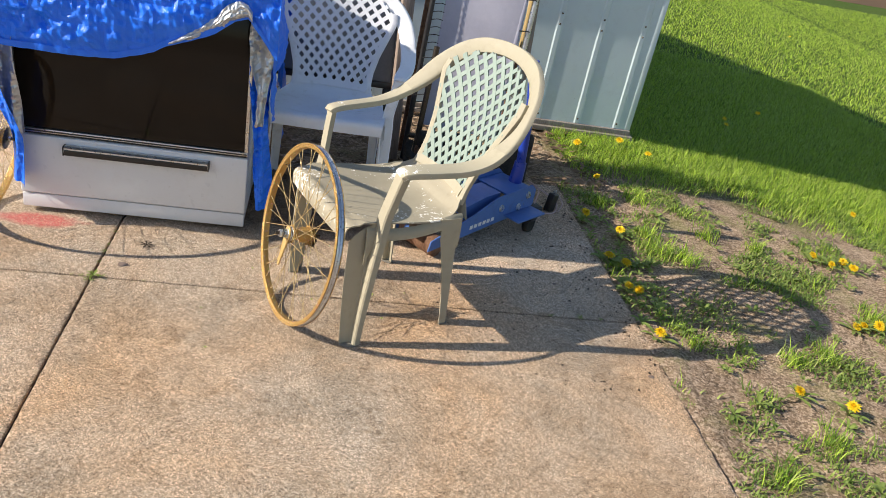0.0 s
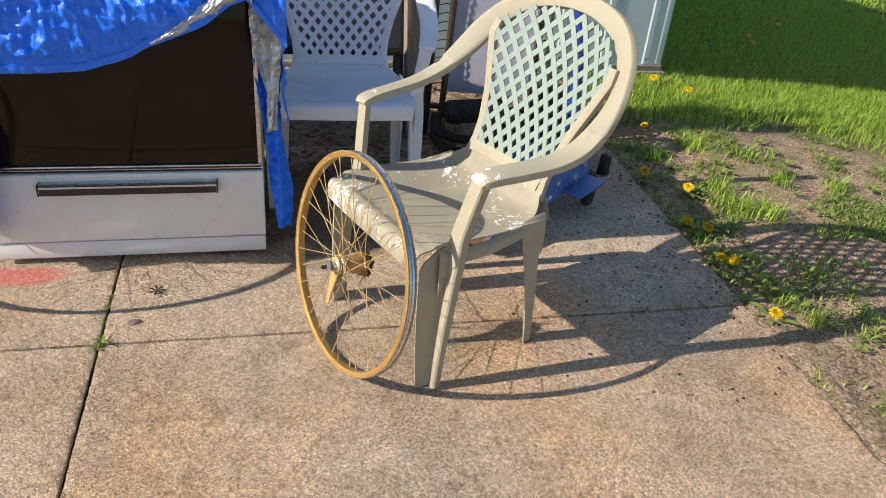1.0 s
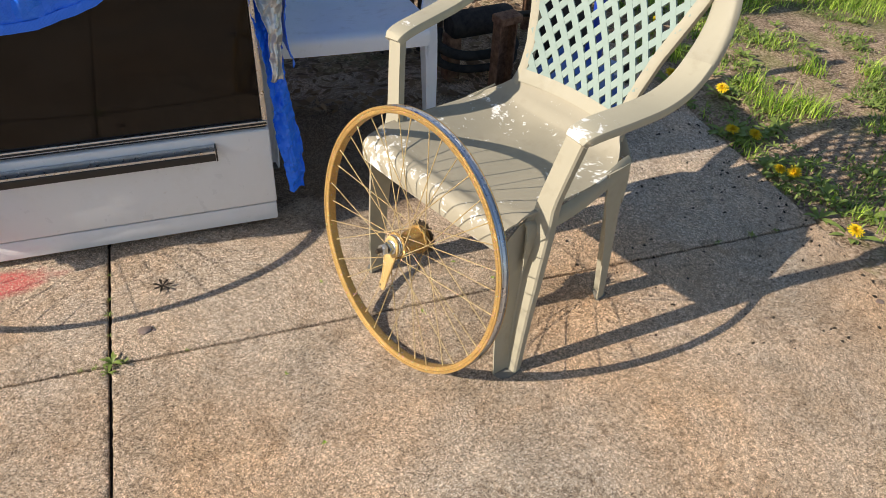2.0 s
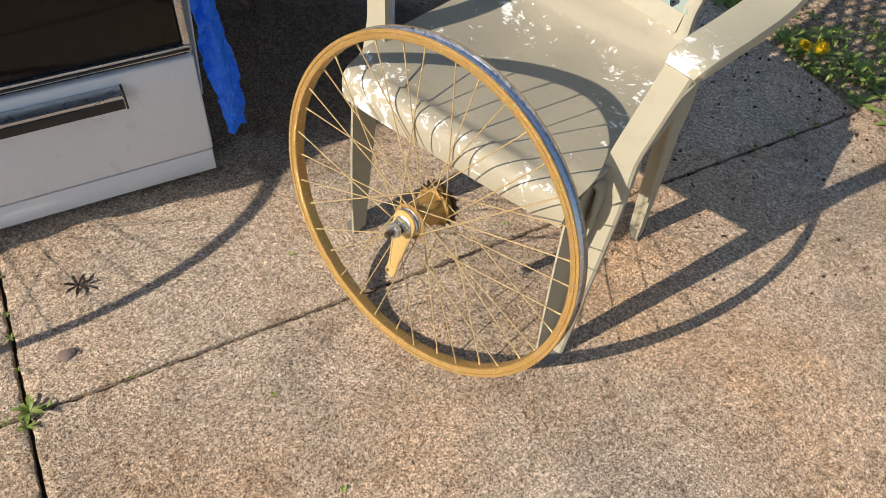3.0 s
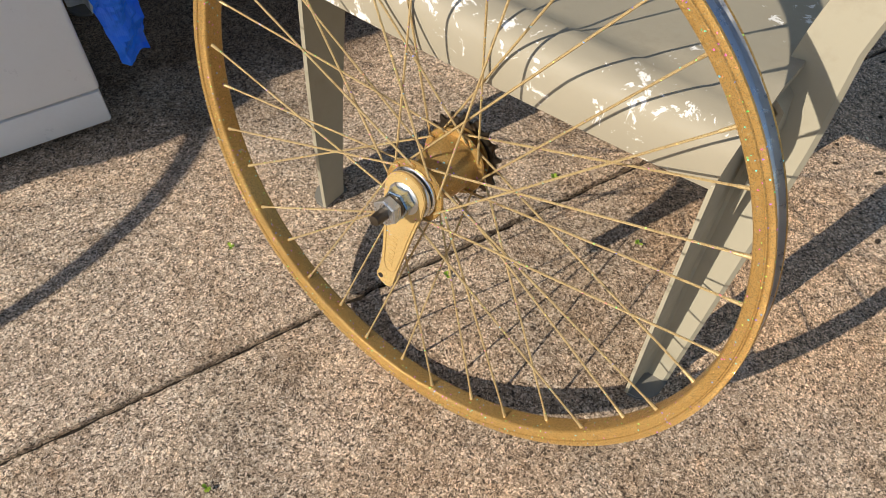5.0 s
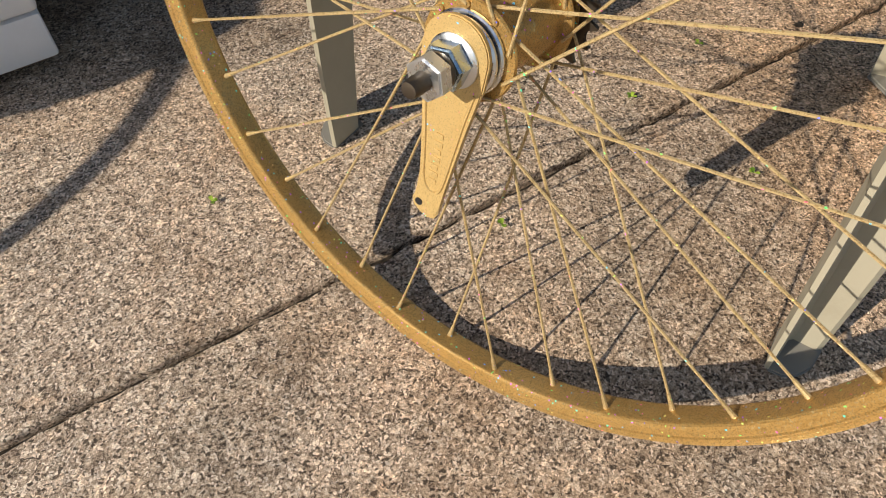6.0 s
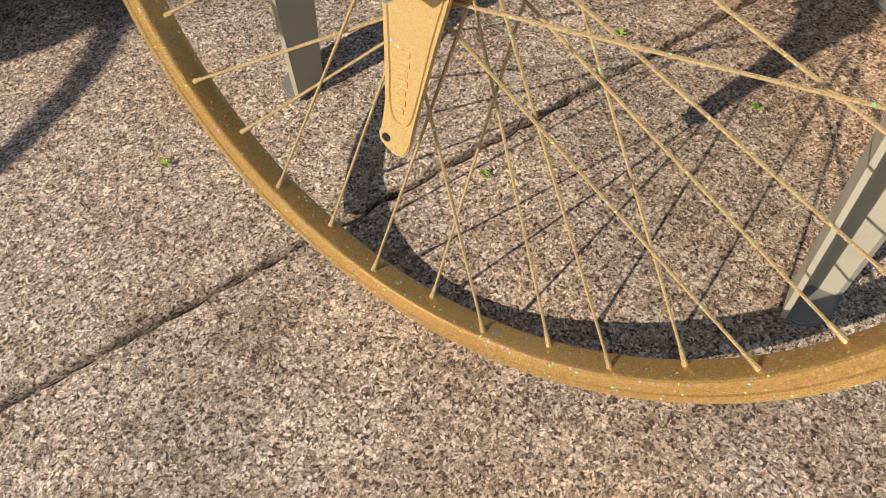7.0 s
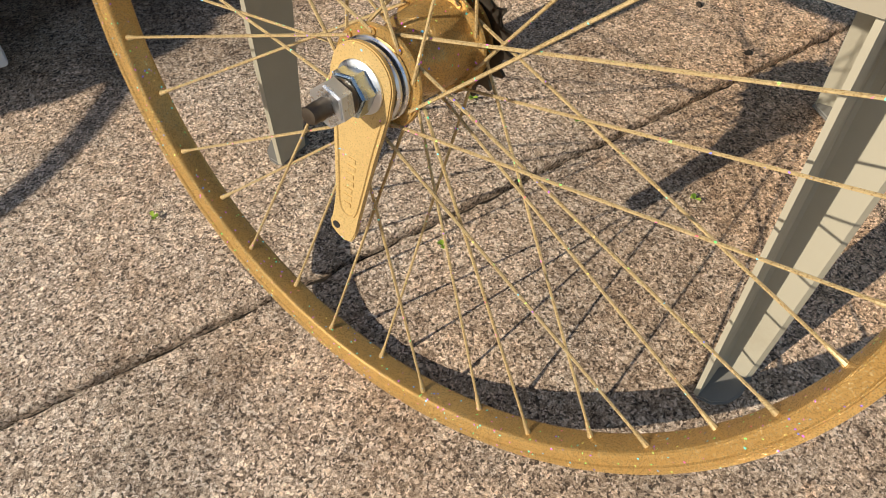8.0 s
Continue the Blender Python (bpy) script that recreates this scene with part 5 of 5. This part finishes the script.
blades("sparse_grass", spots, GRASS, "sparse short grass blades on bare soil", "grass", 0.045, 0.0036, lean=1.4)


def leaf(bm, base, a, length, width, rise):
    """One long toothed leaf, arching outward."""
    d, s = V(math.cos(a), math.sin(a), 0), V(-math.sin(a), math.cos(a), 0)
    vs = []
    steps = 6
    for k in range(steps + 1):
        q = k / steps
        w = width * (0.25 + 0.9 * math.sin(min(1.0, q * 1.05) * math.pi * 0.8)) * (0.72 if k % 2 else 1.0) if k < steps else 0.0005
        c = Vector(base) + d * length * q + V(0, 0, rise * math.sin(q * math.pi * 0.7) + 0.002)
        vs.append((bm.verts.new(c + s * w / 2 + V(0, 0, width * 0.12)), bm.verts.new(c), bm.verts.new(c - s * w / 2 + V(0, 0, width * 0.12))))
    for p, q in zip(vs, vs[1:]):
        bm.faces.new((p[0], p[1], q[1], q[0]))
        bm.faces.new((p[1], p[2], q[2], q[1]))


def rosette(name, x, y, size, n, label, category, group, z=-0.012, seed=0):
    r = random.Random(seed)
    t = thing(name, label, category, Matrix.Translation((x, y, z + fall_z(x, y))), group)
    for k in range(n):
        bm = bmesh.new()
        leaf(bm, (0, 0, 0.004), math.tau * k / n + r.uniform(-0.4, 0.4), size * r.uniform(0.6, 1.15), size * r.uniform(0.2, 0.32), size * r.uniform(0.15, 0.5))
        part("leaf", bm, WEED, t)
    return t


def flower_head(r):
    bm = bmesh.new()
    for ring, (n, rad, lift) in enumerate(((20, 0.0175, 0.002), (17, 0.0135, 0.005), (12, 0.009, 0.008), (7, 0.0045, 0.0095))):
        for k in range(n):
            a = math.tau * k / n + ring * 0.3 + r.uniform(-0.1, 0.1)
            d, s = V(math.cos(a), math.sin(a), 0), V(-math.sin(a), math.cos(a), 0) * 0.0018
            o, e = d * 0.001 + V(0, 0, 0.001), d * rad * r.uniform(0.85, 1.1) + V(0, 0, lift)
            m = d * rad * 0.55 + V(0, 0, lift + 0.001)
            v = [bm.verts.new(p) for p in (o - s * 0.5, o + s * 0.5, m + s, e + s * 0.7, e - s * 0.7, m - s)]
            bm.faces.new(v)
    return bm


DANDELIONS = [(1.92, 0.49), (1.985, 0.45), (1.925, 0.25), (1.96, 0.225), (1.935, -0.065), (2.34, -0.34), (2.488, -0.415), (3.01, 0.70), (3.09, 0.65), (3.185, 0.70), (3.195, 0.635), (2.86, 0.11), (2.9, 0.12), (2.965, 0.12),
              (2.09, 1.27), (2.053, 0.74), (1.93, 0.885), (2.54, 1.72), (2.42, 1.88), (2.12, 1.75), (3.67, 3.0), (3.6, 2.83), (4.2, 3.45), (3.74, 1.44), (8.2, 9.7)]
rr = random.Random(5)
for i, (x, y) in enumerate(DANDELIONS):
    grassy = y > 1.2
    h = 0.075 if grassy else rr.uniform(0.022, 0.045)
    t = thing("dandelion", "yellow dandelion in flower among lawn grass" if grassy else "yellow dandelion in flower at the slab's edge", "dandelion", Matrix.Translation((x, y - 0.3 * h, -0.014 + fall_z(x, y))), "dandelions")
    bm = bmesh.new()
    tube(bm, [(0, 0, 0), (0.003, -0.002, h * 0.6), (0, -0.004, h)], 0.0018, 6)
    part("stem", bm, WEED, t)
    bm = flower_head(rr)
    placed(bm, Matrix.Translation((0, -0.004, h)) @ Euler((rr.uniform(0.1, 0.7), rr.uniform(-0.5, 0.1), 0)).to_matrix().to_4x4() @ Matrix.Scale(rr.uniform(1.05, 1.4), 4))
    part("flower", bm, YELLOW, t, "bright yellow flower head")
    if not grassy:
        for k in range(7):
            bm = bmesh.new()
            leaf(bm, (0, 0, 0.003), math.tau * k / 7 + rr.uniform(-0.4, 0.4), rr.uniform(0.04, 0.085), rr.uniform(0.012, 0.02), rr.uniform(0.01, 0.03))
            part("leaf", bm, WEED, t)

for i in range(150):
    x, y = rr.uniform(1.9, 3.6), rr.uniform(-0.9, 1.25)
    if i < 44:
        x, y = rr.uniform(1.89, 2.14), rr.uniform(-0.15, 1.3)
    rosette("weed", x, y, rr.uniform(0.02, 0.055), rr.randint(6, 10), "small green broadleaf weed on bare soil", "weed", "broadleaf weeds", seed=i)
for i, (x, y, k) in enumerate(((2.235, 0.60, 1.0), (2.30, 0.55, 0.9), (2.45, -0.15, 0.6), (2.075, -0.10, 0.5), (2.06, -0.76, 0.6), (2.53, 0.82, 0.7), (2.07, 1.06, 0.7), (2.34, -0.58, 0.7), (2.62, -0.1, 0.6), (3.0, 0.2, 0.7), (2.2, 0.75, 0.8), (2.75, 0.75, 0.6), (2.9, -0.35, 0.7), (3.3, 0.3, 0.8), (2.3, 1.15, 0.8))):
    t = thing("grass_tuft", "tuft of long green grass in bare soil", "grass", Matrix.Translation((x, y, -0.012 + fall_z(x, y))), "grass tufts")
    n = int(150 * k)
    sp = [(rr.gauss(0, 0.045 * k), rr.gauss(0, 0.045 * k), 0.6 + 0.6 * rr.random()) for _ in range(n)]
    blades("grass_clump", sp, GRASS, "", "", 0.085 * (0.5 + 0.5 * k), 0.0036, t, lean=1.3, lo_z=0.0)
# weed in the crossing of the joints
rosette("joint_weed", 0.005, 0.004, 0.028, 9, "tiny green weed growing in the slab joint", "weed", "joint weeds", -0.006, 99)
rosette("joint_weed", -0.004, -0.02, 0.018, 6, "tiny green weed growing in the slab joint", "weed", "joint weeds", -0.006, 98)

for i, (x, y, s) in enumerate(((0.001, 0.09, 0.008), (-0.001, 0.16, 0.011), (0.001, 0.21, 0.008), (0.0, 0.3, 0.007), (0.03, 0.001, 0.012), (-0.03, 0.0, 0.01), (-0.06, 0.001, 0.008), (0.16, 0.0, 0.006), (1.55, 0.0, 0.012), (1.66, 0.001, 0.016), (1.74, 0.0, 0.014))):
    rosette("joint_weed", x, y, s, 6, "tiny green weed growing in the slab joint", "weed", "joint weeds", -0.005, 60 + i)

# leaf litter on the dirt behind the slabs
bm = bmesh.new()
for i in range(1500):
    x, y = rr.uniform(0.3, 2.2), 0.92 + 1.12 * rr.random() ** 1.3
    if x > 1.5 and y < 1.22:
        continue
    a, s = rr.uniform(0, math.tau), rr.uniform(0.012, 0.032)
    z = 0.004 + rr.uniform(0, 0.012)
    d, e = V(math.cos(a), math.sin(a), rr.uniform(-0.25, 0.25)) * s, V(-math.sin(a), math.cos(a), rr.uniform(-0.3, 0.3)) * s * 0.5
    c = V(x, y, z + s * 0.25)
    bm.faces.new([bm.verts.new(p) for p in (c - d, c + e * 0.9 - d * 0.2, c + d, c - e * 0.9 - d * 0.2)])
tagged(part("leaf_litter", bm, LITTER, None, smooth=0), "dry brown leaf litter on the dirt by the shed", "leaves", kind="stuff")

# pebbles, bark and fallen bits on the slabs
for x, y, s, mat, name, lab in ((0.075, 0.087, 0.016, STONE, "bark_chip", "flat brown bark chip on the slab"), (0.095, 0.083, 0.005, STONE, "pebble", "small brown pebble on the slab"), (1.818, -0.313, 0.011, STONE, "pebble", "small brown pebble on the slab"),
                                (1.50, -0.28, 0.004, STONE, "pebble", "small brown pebble on the slab"), (1.30, 0.30, 0.006, STONE, "pebble", "small brown pebble on the slab"), (1.62, 0.23, 0.008, STONE, "pebble", "small brown pebble on the slab"), (1.68, 0.17, 0.006, STONE, "pebble", "small brown pebble on the slab")):
    t = thing(name, lab, name.replace("_", " "), Matrix.Translation((x, y, 0)), "slab debris")
    bm = bmesh.new()
    bmesh.ops.create_icosphere(bm, subdivisions=2, radius=1)
    for v in bm.verts:
        k = 1 + 0.35 * noise.noise(v.co * 1.7 + V(x * 9, y * 7, 0))
        v.co = V(v.co.x * s * k, v.co.y * s * 0.75 * k, max(-0.3, v.co.z) * s * 0.35 * k + s * 0.1)
    part("chip", bm, mat, t)
t = thing("dry_weed", "dry grey weed sprig pressed flat on the slab", "weed", Matrix.Translation((0.122, 0.223, 0.001)), "slab debris")
for k in range(7):
    bm = bmesh.new()
    leaf(bm, (0, 0, 0.001), k * 0.9, 0.026, 0.006, 0.004)
    part("leaf", bm, DARK_DIRT, t)
for x, y in ((0.933, -0.107), (0.905, 0.035), (0.49, 0.137), (0.36, -0.13), (0.40, -0.33), (0.83, 0.12), (0.70, -0.03), (1.02, 0.06)):
    t = thing("green_bud", "tiny yellow-green fallen bud on the slab", "bud", Matrix.Translation((x, y, 0.0)), "fallen buds")
    bm = bmesh.new()
    for k in range(4):
        leaf(bm, (0, 0, 0.0), rr.uniform(0, 6.28), 0.0055, 0.004, 0.0025)
    part("scale", bm, GRASS, t)

# crumbs of soil and bark scattered on the slab by the lawn
bm = bmesh.new()
for i in range(260):
    x, y, s = 1.86 - 0.75 * rr.random() ** 1.6, rr.uniform(-0.4, 1.15), rr.uniform(0.0015, 0.0045)
    r = bmesh.ops.create_cone(bm, cap_ends=True, segments=5, radius1=s, radius2=s * 0.4, depth=s)
    bmesh.ops.transform(bm, matrix=pose(x, y, s * 0.5, 0, 0, rr.uniform(0, 360)) @ Matrix.Diagonal((rr.uniform(1, 2), 1, 0.9, 1)), verts=r["verts"])
tagged(part("soil_crumbs", bm, DARK_DIRT, None, smooth=0), "dark crumbs of soil and bark on the slab", "debris", kind="stuff")

# low earth bed at the lawn's far edge
bm = bmesh.new()
rows = [[V(x, 19.6 + 0.35 * (x - 12) * 0.3 + q, 0.25 * math.sin(q / 1.6 * math.pi) + 0.05 * noise.noise(V(x, q * 3, 2)) - 0.78) for q in np.linspace(0, 1.6, 9)] for x in np.linspace(9.5, 20, 40)]
strip(bm, rows, 0.02)
tagged(part("garden_bed", bm, LITTER, None, smooth=60), "low earth bed at the far edge of the lawn", "garden bed", kind="structure")
